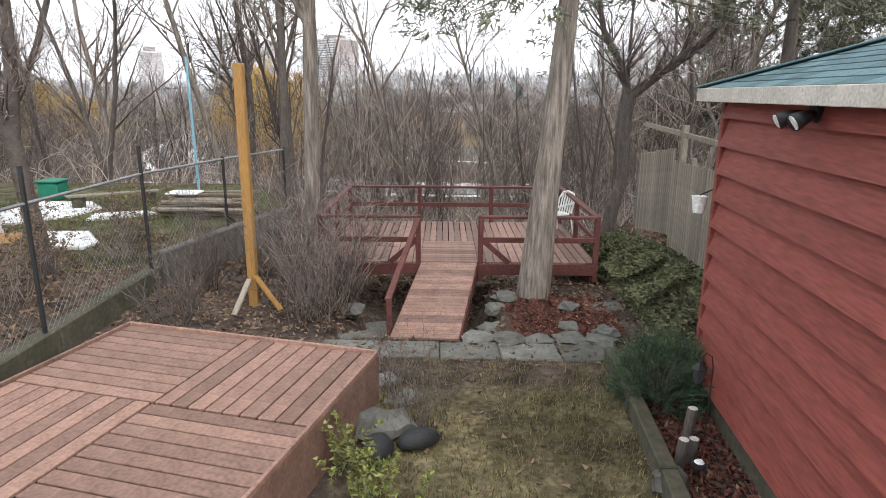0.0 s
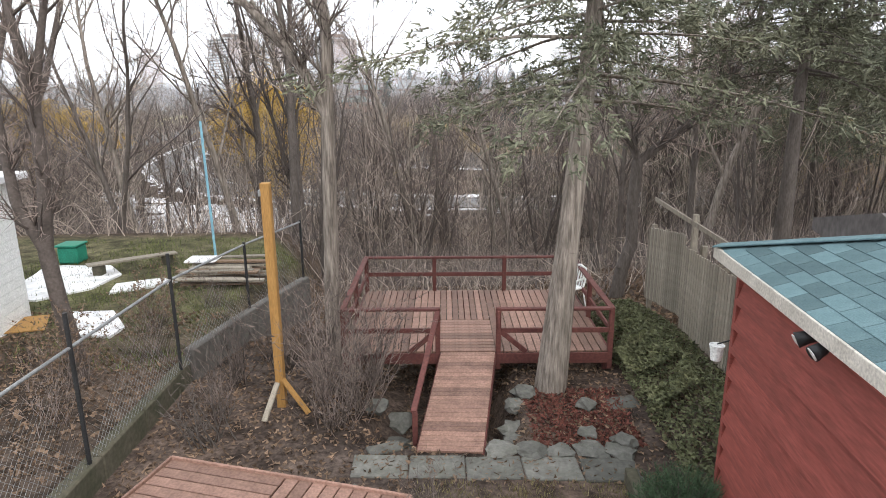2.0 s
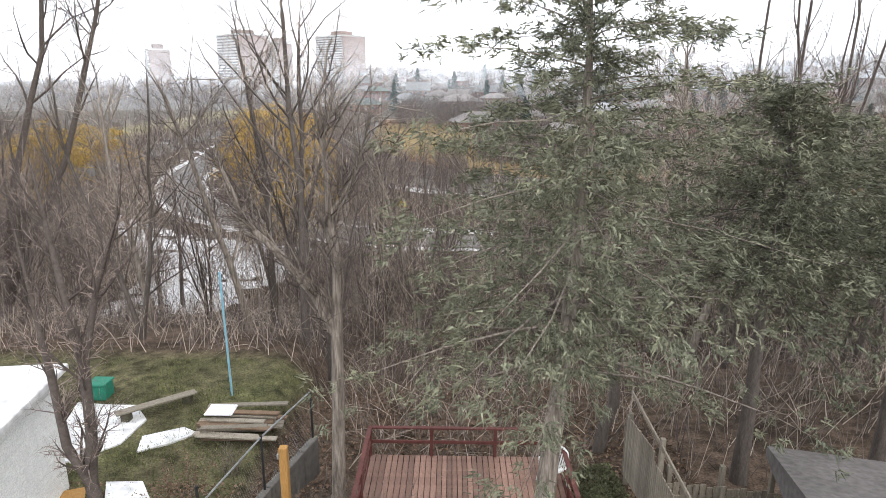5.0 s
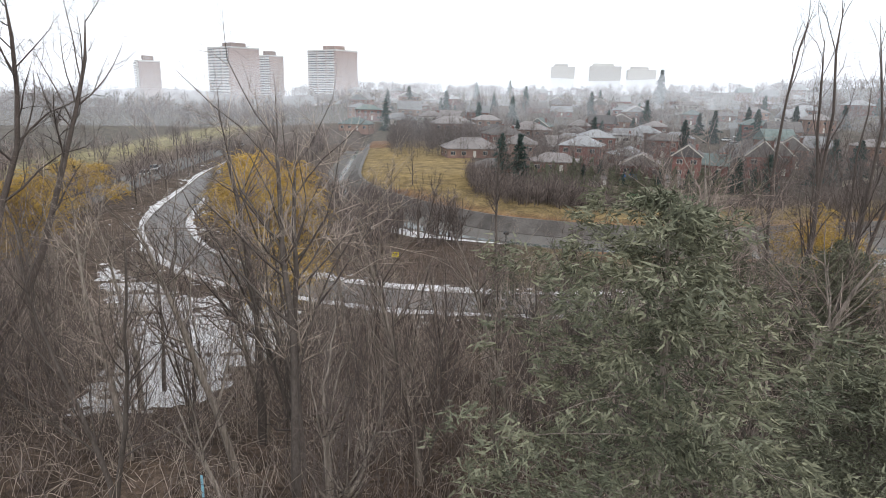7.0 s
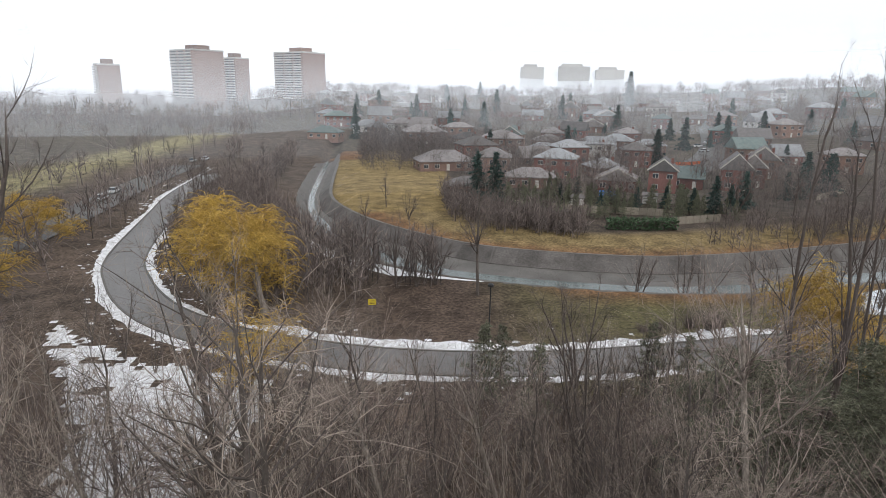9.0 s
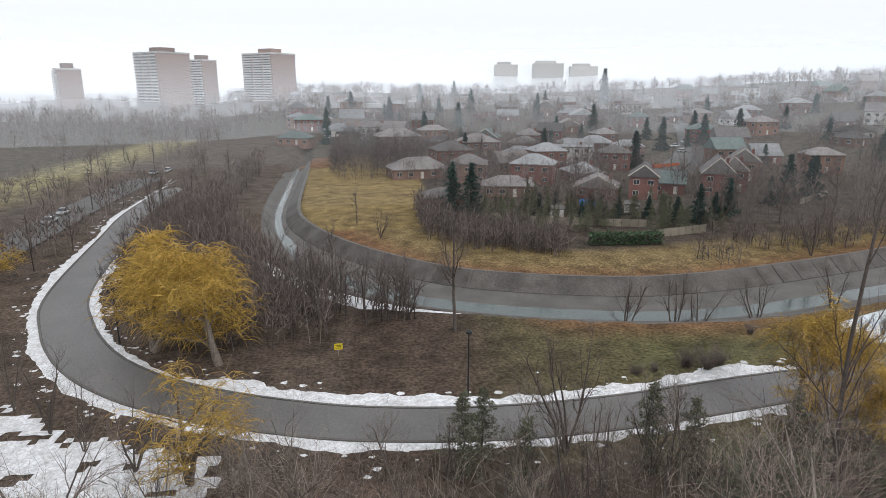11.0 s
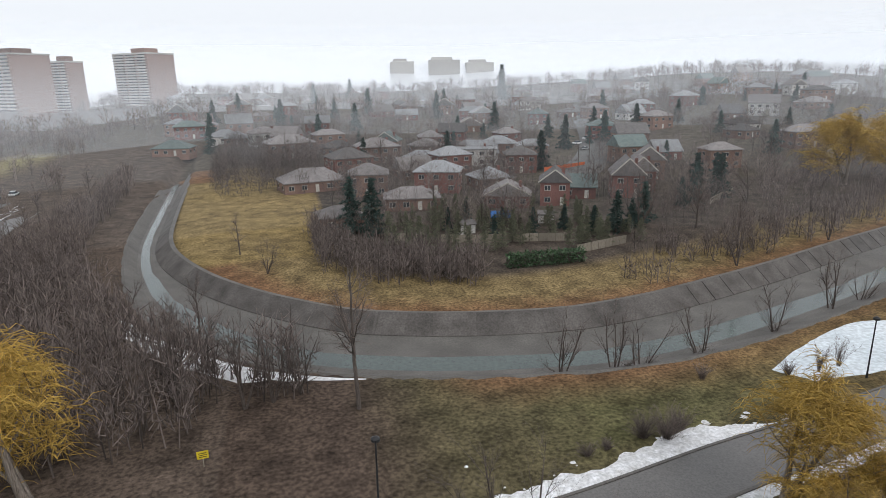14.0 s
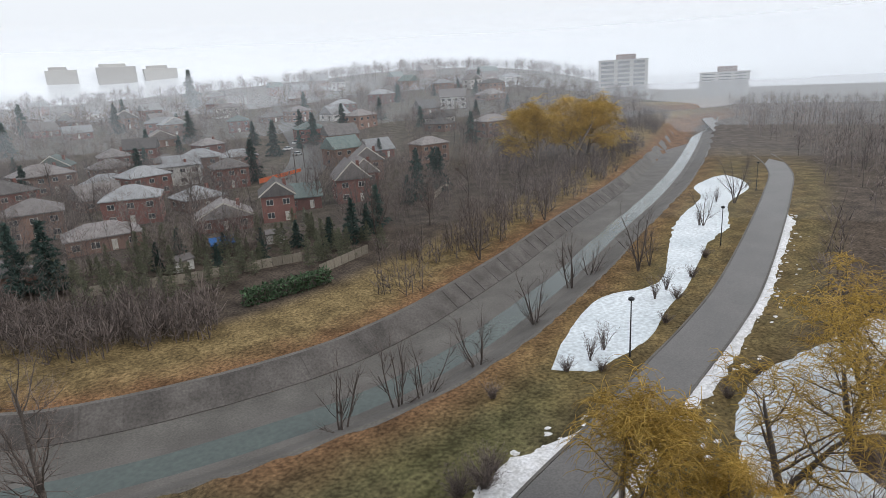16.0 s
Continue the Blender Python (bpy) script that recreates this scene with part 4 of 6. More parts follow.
for k, (x, y) in enumerate(((-0.35, 6.1), (-0.15, 5.7), (-0.55, 6.3), (-0.3, 5.45))):
    shrub("bare_shrub", x, y, 22, 1.0 if k != 1 else 0.6, 0.8, M["twig"], "thin leafless stems beside the low deck", None, 63 + k, 0.005)
euonymus = material("variegated_leaves", (0.26, 0.25, 0.07), (0.07, 0.11, 0.03), 12, 0.5, bump=0, per_island=0.5)
shrub("evergreen_shrub", -0.75, 4.75, 16, 0.55, 0.9, M["twig"], "low shrub with yellow and green variegated leaves", (euonymus, 0.045, 0.035), 71, 0.005)
shrub("evergreen_shrub", -0.5, 4.35, 15, 0.5, 1.0, M["twig"], "low shrub with yellow and green variegated leaves", (euonymus, 0.045, 0.035), 72, 0.005)
for k, (x, y) in enumerate(((-6.0, 8.2), (-6.4, 9.5), (-5.6, 10.6), (-6.2, 12), (-5.5, 13.4))):
    shrub("bare_shrub", x, y, 30, 1.3, 0.9, M["twig"], "thin leafless shrub behind the wire fence", (M["leaves"], 0.05, 0.03) if k % 2 else None, 80 + k, 0.006)


def mugo(x, y, r):
    t = thing("pine_bush", "rounded dark green mountain pine bush beside the shed", "shrub", (x, y, lie(x, y)))
    rr = random.Random(8)
    segs, pts, dirs = [], [], []
    for _ in range(420):
        d = Vector((rr.gauss(0, 1), rr.gauss(0, 1), rr.uniform(-0.1, 1.2))).normalized()
        tip = Vector((d.x * r, d.y * r, 0.12 + max(0.0, d.z) * r * 1.25)) * rr.uniform(0.72, 1.08)
        if rr.random() < 0.25:
            segs.append((Vector((0, 0, 0)), tip, 0.014, 0.004))
        up = (d + Vector((0, 0, 0.6))).normalized()
        for _ in range(26):
            w = rr.uniform(-0.16, 0.04)
            pts.append(tip + up * w + Vector((rr.gauss(0, 0.015), rr.gauss(0, 0.015), 0)))
            dirs.append(up + Vector((rr.gauss(0, 0.6), rr.gauss(0, 0.6), rr.gauss(0, 0.5))))
    put("branchwork", limbs_to_mesh("branchwork", segs, M["darkbark"]), t)
    put("foliage", blades_mesh("foliage", pts, dirs, 0.085, 0.009, M["pine"], np.random.default_rng(8)), t)


mugo(2.42, 6.3, 0.56)

# lantern on a hook, cut logs, solar light, hanging pot
hook = thing("garden_lantern", "dark metal lantern hanging from a shepherd's hook", "lantern", (2.62, 5.55, lie(2.6, 5.5)))
part("hook", tube_bm([(0, 0, -0.1), (0, 0, 0.75), (-0.02, 0, 0.86), (-0.08, 0, 0.9), (-0.13, 0, 0.85), (-0.13, 0, 0.8)], 0.007, 6), M["black"], hook)
part("lantern_cap", tube_bm([(-0.13, 0, 0.8), (-0.13, 0, 0.74)], [0.015, 0.08], 6), M["black"], hook)
part("glass", tube_bm([(-0.13, 0, 0.735), (-0.13, 0, 0.6)], [0.065, 0.045], 6), M["glass"], hook)
part("lantern_base", tube_bm([(-0.13, 0, 0.6), (-0.13, 0, 0.575)], [0.05, 0.03], 6), M["black"], hook)
for x, y, h, lean in ((2.15, 5.0, 0.3, 4), (2.28, 5.08, 0.26, -5), (2.34, 5.35, 0.42, 8)):
    g = thing("log", "upright cut log with a pale sawn top", "log", (x, y, lie(x, y)), 0, "log posts")
    part("bark", tube_bm([(0, 0, -0.05), (h * 0.1, 0, h)], 0.05, 10), M["darkbark"], g, smooth=False)
    part("cut_face", tube_bm([(h * 0.1, 0, h), (h * 0.1, 0, h + 0.004)], 0.044, 10), M["whitepaint"], g)
sol = thing("solar_light", "small round solar light with a pale top", "lamp", (2.27, 4.85, lie(2.27, 4.85)))
part("stake", tube_bm([(0, 0, -0.1), (0, 0, 0.12)], 0.012, 6), M["black"], sol)
part("lamp_head", tube_bm([(0, 0, 0.1), (0, 0, 0.13), (0, 0, 0.17)], [0.03, 0.065, 0.06], 12), M["black"], sol)
part("lamp_top", tube_bm([(0, 0, 0.17), (0, 0, 0.185)], [0.045, 0.03], 12), M["plastic"], sol)
pot = thing("hanging_pot", "white plastic flower pot hung on the shed corner", "pot")
pot.matrix_basis = SHED @ Matrix.Translation((-0.12, 0.1, 1.58))
part("pot", tube_bm([(0, 0, 0), (0, 0, 0.14), (0, 0, 0.18), (0, 0, 0.17)], [0.055, 0.075, 0.085, 0.065], 14), M["plastic"], pot, smooth=False)
part("bracket", bar_bm((0, 0, 0.19), (0.16, -0.1, 0.3), 0.015, 0.015, 0.002), M["black"], pot)


def plastic_chair(x, y, z, turn):
    c = thing("garden_chair", "white moulded plastic garden chair on the deck", "chair", (x, y, z), turn)
    part("seat", box_bm((-0.23, -0.22, 0.4), (0.23, 0.22, 0.435), 0.015), M["plastic"], c)
    for s in (-1, 1):
        for t in (-1, 1):
            part("leg", bar_bm((s * 0.22, t * 0.2, 0.41), (s * 0.27, t * 0.26, 0.0), 0.05, 0.03), M["plastic"], c)
        part("armrest", tube_bm([(s * 0.25, -0.2, 0.42), (s * 0.27, -0.22, 0.62), (s * 0.27, 0.1, 0.64), (s * 0.24, 0.24, 0.66)], 0.025, 8), M["plastic"], c)
    part("back_frame", tube_bm([(-0.22, 0.2, 0.42), (-0.24, 0.27, 0.7), (-0.17, 0.31, 0.84), (0, 0.32, 0.88), (0.17, 0.31, 0.84), (0.24, 0.27, 0.7), (0.22, 0.2, 0.42)], 0.022, 8), M["plastic"], c)
    for k in range(-2, 3):
        part("slat", bar_bm((k * 0.075, 0.21, 0.43), (k * 0.075, 0.315, 0.85), 0.04, 0.012, 0.003), M["plastic"], c)


plastic_chair(2.42, 13.1, -0.1, -60)

# ---- neighbour's yard ----
def flat_snow(corners, z, ragged=0.3):
    return blob("snow", corners, z, M["snow"], "melting snow patch on the neighbour's lawn", "snow", "stuff", ragged, 0.05)


bin_ = thing("compost_bin", "green plastic compost bin with a lid", "bin", (-10.9, 17.2, lie(-10.9, 17.2)))
part("body", box_bm((-0.28, -0.28, 0), (0.28, 0.28, 0.5), 0.05), M["green"], bin_)
part("lid", box_bm((-0.31, -0.31, 0.5), (0.31, 0.31, 0.56), 0.02), M["green"], bin_)
ply = tagged(part("plywood_sheet", box_bm((-0.6, -0.4, 0), (0.6, 0.4, 0.02)), M["newwood"]), "warped plywood sheet lying on the grass", "plywood")
ply.matrix_basis = pose(-9.2, 12.1, lie(-9.2, 12.1) + 0.06, 4, 3, 25)
pile = thing("timber_pile", "stacked old boards and logs by the fence", "timber pile", (-6.0, 15.4, lie(-6, 15.4)))
for k in range(22):
    a = rng.uniform(-0.25, 0.25)
    y0, z0 = rng.uniform(-0.6, 0.7), 0.06 + 0.07 * (k // 4)
    part("board", bar_bm((-1.0 + rng.uniform(-0.2, 0.2), y0, z0), (1.0 + rng.uniform(-0.3, 0.3), y0 + a, z0 + rng.uniform(-0.02, 0.04)), 0.18, 0.05), M["greywood"] if k % 3 else M["leaves"], pile)
part("snow_cover", box_bm((-1.0, 0.0, 0.44), (-0.2, 0.6, 0.5), 0.03), M["snow"], pile)
plank = tagged(part("plank", bar_bm((-9.6, 15.6, lie(-9, 16) + 0.35), (-7.9, 17.1, lie(-9, 16) + 0.3), 0.3, 0.05), M["greywood"]), "snowy plank bench across the lawn", "plank")
for p in ((-9.4, 15.8), (-8.1, 16.95)):
    b = tagged(part("block", box_bm((p[0] - 0.12, p[1] - 0.12, lie(*p)), (p[0] + 0.12, p[1] + 0.12, lie(*p) + 0.3), 0.01), M["curb"]), "concrete block under the plank", "block", "plank supports")
pole = thing("blue_pole", "slim pale blue metal pole leaning in the brush", "pole", (-6.9, 17.4, lie(-6.9, 17.4)))
part("pole", tube_bm([(0, 0, -0.3), (-0.25, 0.5, 3.9)], 0.035, 8), M["bluepaint"], pole)
cabin = thing("neighbour_house", "white-sided neighbour's house wall", "house", (-8.95, 10.4, -0.4), 8)
part("wall", box_bm((-5, -6, -0.3), (0, 2.4, 3.2)), M["plastic"], cabin)
for k in range(16):
    part("siding", box_bm((0, -6, 0.0 + 0.2 * k), (0.015, 2.4, 0.185 + 0.2 * k), 0), M["plastic"], cabin)
part("roof", box_bm((-5.3, -6.3, 3.2), (0.3, 2.7, 3.35), 0.02), M["snow"], cabin)
hut = thing("neighbour_shed", "cream-sided neighbour's shed with a brown roof", "shed", (6.7, 10.6, lie(6.7, 10.6)), -14)
part("wall", box_bm((0, -4.5, -0.5), (4, 0, 2.3)), M["whitepaint"], hut)
for k in range(13):
    part("siding", box_bm((-0.02, -4.5, -0.3 + 0.2 * k), (0, 0, -0.12 + 0.2 * k), 0), M["whitepaint"], hut)
part("roof", roof_mesh(4.0, 4.5, 0.6, "gable"), M["roof"], hut, m=Matrix.Translation((2, -2.25, 2.3)))
flat_snow([(-11.5, 16.9), (-9.6, 16.6), (-8.8, 15.9), (-8.9, 14.6), (-9.8, 13.7), (-11, 14)], lie(-10, 15) + 0.05)
flat_snow([(-8.7, 15.0), (-7.6, 15.5), (-7.1, 15.2), (-7.6, 14.6), (-8.4, 14.2)], lie(-8, 15) + 0.05)
flat_snow([(-8.4, 12.9), (-7.6, 13.1), (-6.8, 12.0), (-6.9, 11.5), (-7.8, 11.7)], lie(-7.5, 12) + 0.06)

# ---- woods ----
BIG = [tree_meshes(11 + k, 10 + k % 3, 0.13 + 0.02 * (k % 3), (M["bark"] if k % 2 else M["darkbark"], M["twig"] if k % 3 else M["greytwig"]), thin=[0.5, 0.55, 0.9]) for k in range(5)]
SLIM = [tree_meshes(31 + k, 8.5, 0.075, (M["darkbark"], M["twig"]), kids=[11, 7, 6], bare=0.12, thin=[0.45, 0.55, 0.75], forks=[(8, 0), (14, 130), (11, 250)][: 2 + k % 2], angle=[(15, 40), (20, 45), (20, 50)], ratio=[0.42, 0.5, 0.55]) for k in range(4)]
FAR = [tree_meshes(51 + k, 9, 0.17, (M["farbark"], M["fartwig"]), kids=[13, 7, 6], pieces=[5, 3, 2, 1], bare=0.22, thin=[0.55, 0.75, 1.0], angle=[(20, 50), (20, 50), (20, 55)]) for k in range(4)]
BUSHY = [tree_meshes(61 + k, 7.5, 0.1, (M["farbark"], M["fartwig"]), kids=[9, 7, 6], pieces=[6, 4, 2, 1], bare=0.14, thin=[0.5, 0.6, 0.8], forks=[(14, 0), (20, 120), (12, 240), (24, 60)][: 3 + k % 2], angle=[(15, 45), (20, 50), (20, 55)], ratio=[0.45, 0.5, 0.5]) for k in range(3)]
rng = random.Random(5)
count = 0
while count < 150:
    x, y = rng.uniform(-38, 40), rng.uniform(22, 56)
    if (abs(x) < 5 and y < 19) or (x < -5 and y < 20.5):
        continue
    if -26 < x < -14 and 36 < y and rng.random() < 0.55:
        continue
    kind = BIG[count % 5] if count % 5 < 2 else SLIM[count % 4]
    plant("bare_tree", kind, x, y, "leafless grey-brown tree on the ravine slope", turn=rng.uniform(0, 360), size=rng.uniform(0.9, 1.4) * (0.72 if y > 44 else 0.85 if y < 22 else 1.12), group="ravine trees")
    count += 1
for k, (x, y, s) in enumerate(((-6.2, 25.5, 1.5), (-1.5, 30, 1.35), (-9.5, 31, 1.45), (-14, 27, 1.3), (-4, 38, 1.2), (7.5, 27, 1.2), (-19, 38, 1.2), (12, 33, 1.2))):
    plant("tall_bare_tree", BIG[k % 5], x, y, "tall leafless grey tree on the ravine slope", turn=70 * k, size=s, group="ravine trees")
tall = tree_meshes(91, 26, 0.17, (M["farbark"], M["farbark"]), forks=[(3, 0), (7, 120), (8, 240)], bare=0.42, kids=[11, 7, 7], angle=[(12, 35), (20, 45), (20, 50)], ratio=[0.26, 0.5, 0.5], thin=[0.45, 0.5, 0.6])
for k, (x, y, s) in enumerate(((19.5, 36.5, 1.0), (22.3, 36, 0.95), (25, 40, 0.9))):
    plant("tall_bare_tree", tall, x, y, "tall slender dark leafless tree with several stems", turn=100 * k, size=s, group="ravine trees")
spreading = tree_meshes(90, 26, 0.27, (M["farbark"], M["farbark"]), forks=[(10, 0), (20, 10)], bare=0.5, kids=[12, 9, 9], ratio=[0.33, 0.5, 0.5], thin=[0.45, 0.5, 0.6])
plant("tall_bare_tree", spreading, -26.0, 33.5, "tall dark spreading leafless tree on the slope", turn=0, size=1.0, group="ravine trees")

# undergrowth of the slope: bare stems
segs, near = [], []
for _ in range(30000):
    x, y = rng.uniform(-45, 48), rng.uniform(13, 57)
    if (x < -4.2 and y < 20.5) or (-3 < x < 5.2 and y < 15.2) or (-24 < x < -15 and y > 37 and rng.random() < 0.85):
        continue
    n = noise.noise((x * 0.15, y * 0.15, 2))
    if n < -0.25 and rng.random() < 0.7:
        continue
    z, h = lie(x, y), rng.uniform(0.7, 2.6) * (1 + 0.5 * n)
    p = Vector((x, y, z - 0.05))
    d = Vector((rng.gauss(0, 0.45), rng.gauss(0, 0.45), 1)).normalized()
    (near if y < 26 and rng.random() < 0.25 else segs).append((p, p + d * h, rng.uniform(0.008, 0.02), 0.001))
for pieces, mat in ((segs, "fartwig"), (near, "greytwig")):
    tagged(put("undergrowth", limbs_to_mesh("undergrowth", pieces, M[mat])), "tangled brown leafless undergrowth covering the ravine slope", "undergrowth", kind="stuff")
# dead vines and grey bramble canes, arching
segs = []
for _ in range(5000):
    x, y = rng.uniform(-40, 42), rng.uniform(15.5, 50)
    if x < -4.2 and y < 20.5:
        continue
    p = Vector((x, y, lie(x, y)))
    d = Vector((rng.gauss(0, 0.6), rng.gauss(0, 0.6), 1)).normalized()
    for i in range(3):
        q = p + d * rng.uniform(0.4, 1.0)
        segs.append((p, q, 0.016 - 0.004 * i, 0.012 - 0.004 * i if i < 2 else 0.001))
        d = (d + Vector((rng.gauss(0, 0.3), rng.gauss(0, 0.3), -0.5))).normalized()
        p = q
tagged(put("bramble", limbs_to_mesh("bramble", segs, M["greytwig"])), "pale grey arching bramble canes on the slope", "bramble", kind="stuff")

# fine brown brush between the slope's trees
spots = []
while len(spots) < 560:
    x, y = rng.uniform(-42, 44), rng.uniform(27, 46.5)
    if noise.noise((x * 0.09, y * 0.09, 6)) > -0.25 and not (-26 < x < -14 and y > 36 and rng.random() < 0.5):
        spots.append((x, y))
for k in range(2):
    tagged(spike_woods("brush", spots[k::2], rng, (M["twig"], M["greytwig"])[k], height=(6, 12), spikes=50, r=0.024, spread=0.24, low=0.1), "fine leafless brush filling the ravine slope", "brush", kind="stuff")

# cedars by the deck
cedar = conifer_meshes(3, 13.3, 0.24, 4.3, 4.9, (M["bark"], M["needles"]), 115, 52, 18, 0.15, 0.03, 0.4,
                       [(0.22, 0.05, 2.5), (0.42, 0.15, 5), (0.6, 0.3, 7.5), (0.6, 0.4, 10.5), (0.4, 0.5, 13.3)], 0.4, 0.3)
plant("cedar_tree", cedar, 1.49, 9.96, "old leaning cedar with grey peeling bark beside the deck", "tree", z=-0.55)
fork = conifer_meshes(4, 9.6, 0.22, 4.0, 5.2, (M["darkbark"], M["needles"]), 85, 46, 14, 0.16, 0.032, 0.4, (), 0.45, 0.2)
plant("cedar_tree", fork, 7.0, 13.2, "dark forked cedar behind the picket fence", "tree", z=-0.4)
for x, y, s, t in ((10.6, 13.6, 0.95, 140), (13.0, 15.6, 0.95, 200), (14.5, 18, 1.0, 30), (15.5, 13.0, 1.0, 10), (17, 22, 0.9, 250)):
    plant("cedar_tree", fork, x, y, "dense grey-green cedar on the slope behind the fence", "tree", t, s, "cedars", z=lie(x, y))
for x, y, s, t in ((14.5, 34, 1.25, 130), (17.5, 30, 1.2, 200), (22, 37, 1.25, 300), (18, 42, 1.1, 20), (26, 31, 1.2, 160)):
    plant("cedar_tree", fork, x, y, "tall dark cedar among the bare ravine trees", "tree", t, s, "cedars")
small = conifer_meshes(6, 6.0, 0.09, 2.1, 0.5, (M["darkbark"], M["needles"]), 45, 26, 8, 0.2, 0.06, 0.2)
for x, y, s, t in ((6.2, 60, 1.0, 0), (4.3, 57, 1.2, 90), (18.5, 57.5, 1.2, 50), (21, 56, 1.1, 10), (29, 56.5, 1.1, 200), (26, 50, 1.3, 70), (8.2, 54, 1.1, 150)):
    plant("young_cedar", small, x, y - 1.5, "young dark green cedar beside the path", "tree", t, s, "young cedars")

# the yard's bare trees
def limbed_tree(seed, limbs, mats, twig_length=1.5, kids=9):
    """A tree from drawn limbs, each a list of (x, y, z, radius), with side branches grown on them."""
    rr = random.Random(seed)
    out, twigs = [], []
    spec = {**BARE, "split": 2, "kids": [0, 7, 6]}
    for j, limb in enumerate(limbs):
        for p, q in zip(limb, limb[1:]):
            a, b = Vector(p[:3]), Vector(q[:3])
            out.append((a, b, p[3], q[3]))
            for _ in range(kids if j else 0):
                way = (b - a).normalized() + Vector((rr.gauss(0, 0.7), rr.gauss(0, 0.7), rr.uniform(0, 0.6)))
                grow(rr, out, twigs, a.lerp(b, rr.random()), way.normalized(), twig_length * rr.uniform(0.5, 1.2), min(0.035, p[3] * 0.4), 1, spec)
    return limbs_to_mesh("trunk", out, mats[0], 9), limbs_to_mesh("crown", twigs, mats[1])


dark_yard = limbed_tree(77, [
    [(0.05, 0, -0.4, 0.19), (0, 0, 0.4, 0.15), (-0.12, 0, 1.3, 0.13), (-0.2, 0, 2.2, 0.125)],
    [(-0.2, 0, 2.15, 0.11), (-0.05, 0, 3.3, 0.10), (0.0, 0, 4.6, 0.09), (-0.25, 0.1, 6.2, 0.06), (-0.5, 0.2, 8.2, 0.015)],
    [(0.0, 0, 4.55, 0.07), (0.4, 0, 6.0, 0.05), (1.0, 0.1, 7.6, 0.015)],
    [(-0.2, 0, 2.15, 0.09), (-0.55, 0, 3.0, 0.085), (-0.62, 0, 4.5, 0.07), (-0.9, 0.1, 7.2, 0.015)]], (M["farbark"], M["twig"]), 1.3, 6)
plant("bare_tree", dark_yard, -6.6, 9.9, "dark-barked leafless tree forking in the neighbour's yard", "tree", 0)
grey_fork = limbed_tree(78, [
    [(0, 0, -0.9, 0.24), (0, 0, 0.2, 0.18), (0.0, 0, 1.6, 0.16), (0.06, 0, 3.6, 0.145), (0.1, 0, 5.4, 0.13)],
    [(0.1, 0, 5.35, 0.11), (-0.35, 0, 6.3, 0.10), (-1.0, 0.1, 7.1, 0.085), (-1.75, 0.2, 7.8, 0.06), (-2.3, 0.3, 9.2, 0.02)],
    [(0.1, 0, 5.35, 0.12), (0.15, 0, 7.0, 0.10), (0.02, 0.1, 8.0, 0.085), (-0.1, 0.2, 10.5, 0.02)],
    [(0.02, 0.1, 8.0, 0.06), (0.5, 0.2, 8.7, 0.05), (0.9, 0.3, 10.0, 0.015)]], (M["bark"], M["twig"]))
plant("bare_tree", grey_fork, -2.65, 12.35, "tall grey leafless tree with a forked trunk beside the deck", "tree", 0)
dark_fork = limbed_tree(79, [
    [(-0.25, 0, -1.4, 0.2), (0.0, 0, 0.3, 0.17), (0.2, 0, 1.0, 0.15), (0.16, 0, 2.0, 0.14), (0.21, 0, 3.1, 0.14)],
    [(0.21, 0, 3.05, 0.1), (0.0, 0, 3.7, 0.09), (-0.5, 0.1, 4.6, 0.075), (-0.75, 0.2, 5.8, 0.055), (-0.9, 0.3, 7.6, 0.015)],
    [(0.21, 0, 3.05, 0.12), (0.9, 0, 3.6, 0.11), (1.75, 0, 4.2, 0.095), (2.3, 0.1, 4.8, 0.08), (2.9, 0.3, 6.0, 0.05), (3.2, 0.5, 8.0, 0.015)]], (M["darkbark"], M["twig"]))
plant("bare_tree", dark_fork, 4.3, 15.6, "dark leafless tree forking low behind the deck corner", "tree", 0, z=-0.3)
plant("bare_tree", SLIM[1], -4.6, 21.5, "slender leafless tree behind the wire fence", "tree", 0, 1.1)

for k, (x, y, s) in enumerate(((9, 51, 1.0), (14, 53, 0.9), (19, 54, 1.05), (23.5, 52, 1.0), (28, 54.5, 0.9), (-20, 59, 0.9), (-29, 65, 1.0), (-34, 69, 1.0), (-25, 62, 0.8), (3, 54, 0.8), (33, 55, 1.0), (40, 56, 0.9))):
    plant("bare_tree", (SLIM + BUSHY)[k % 7], x, y, "slender leafless tree beside the path", "tree", 53 * k, s, "path trees")

# willows
WILLOW = [willow_meshes(5 + k, 7.5, (M["bark"], M["willow"]), 2600) for k in range(2)]
SPARSE = willow_meshes(9, 7.5, (M["darkbark"], M["willow"]), 1000)
for k, (x, y, s) in enumerate(((-18.5, 77.5, 1.6), (-26.5, 81.5, 1.7), (34.6, 62.6, 1.25), (38, 58, 1.0), (46, 57, 1.25), (56, 56, 1.2), (64, 57, 1.2), (58, 50, 1.2), (75, 62, 1.2), (-15.5, 57, 1.1), (-45, 72, 1.4))):
    plant("willow", SPARSE if 3 < k < 10 else WILLOW[k % 2], x, y, "yellow leafless weeping willow by the path", "tree", 77 * k, s, "willows")
for k, (x, y, s) in enumerate(((150, 168, 2.4), (163, 165, 2.6), (178, 170, 2.3), (-60, 105, 1.2))):
    plant("willow", WILLOW[k % 2], x, y, "golden leafless willow on the far bank", "tree", 50 * k, s, "willows")

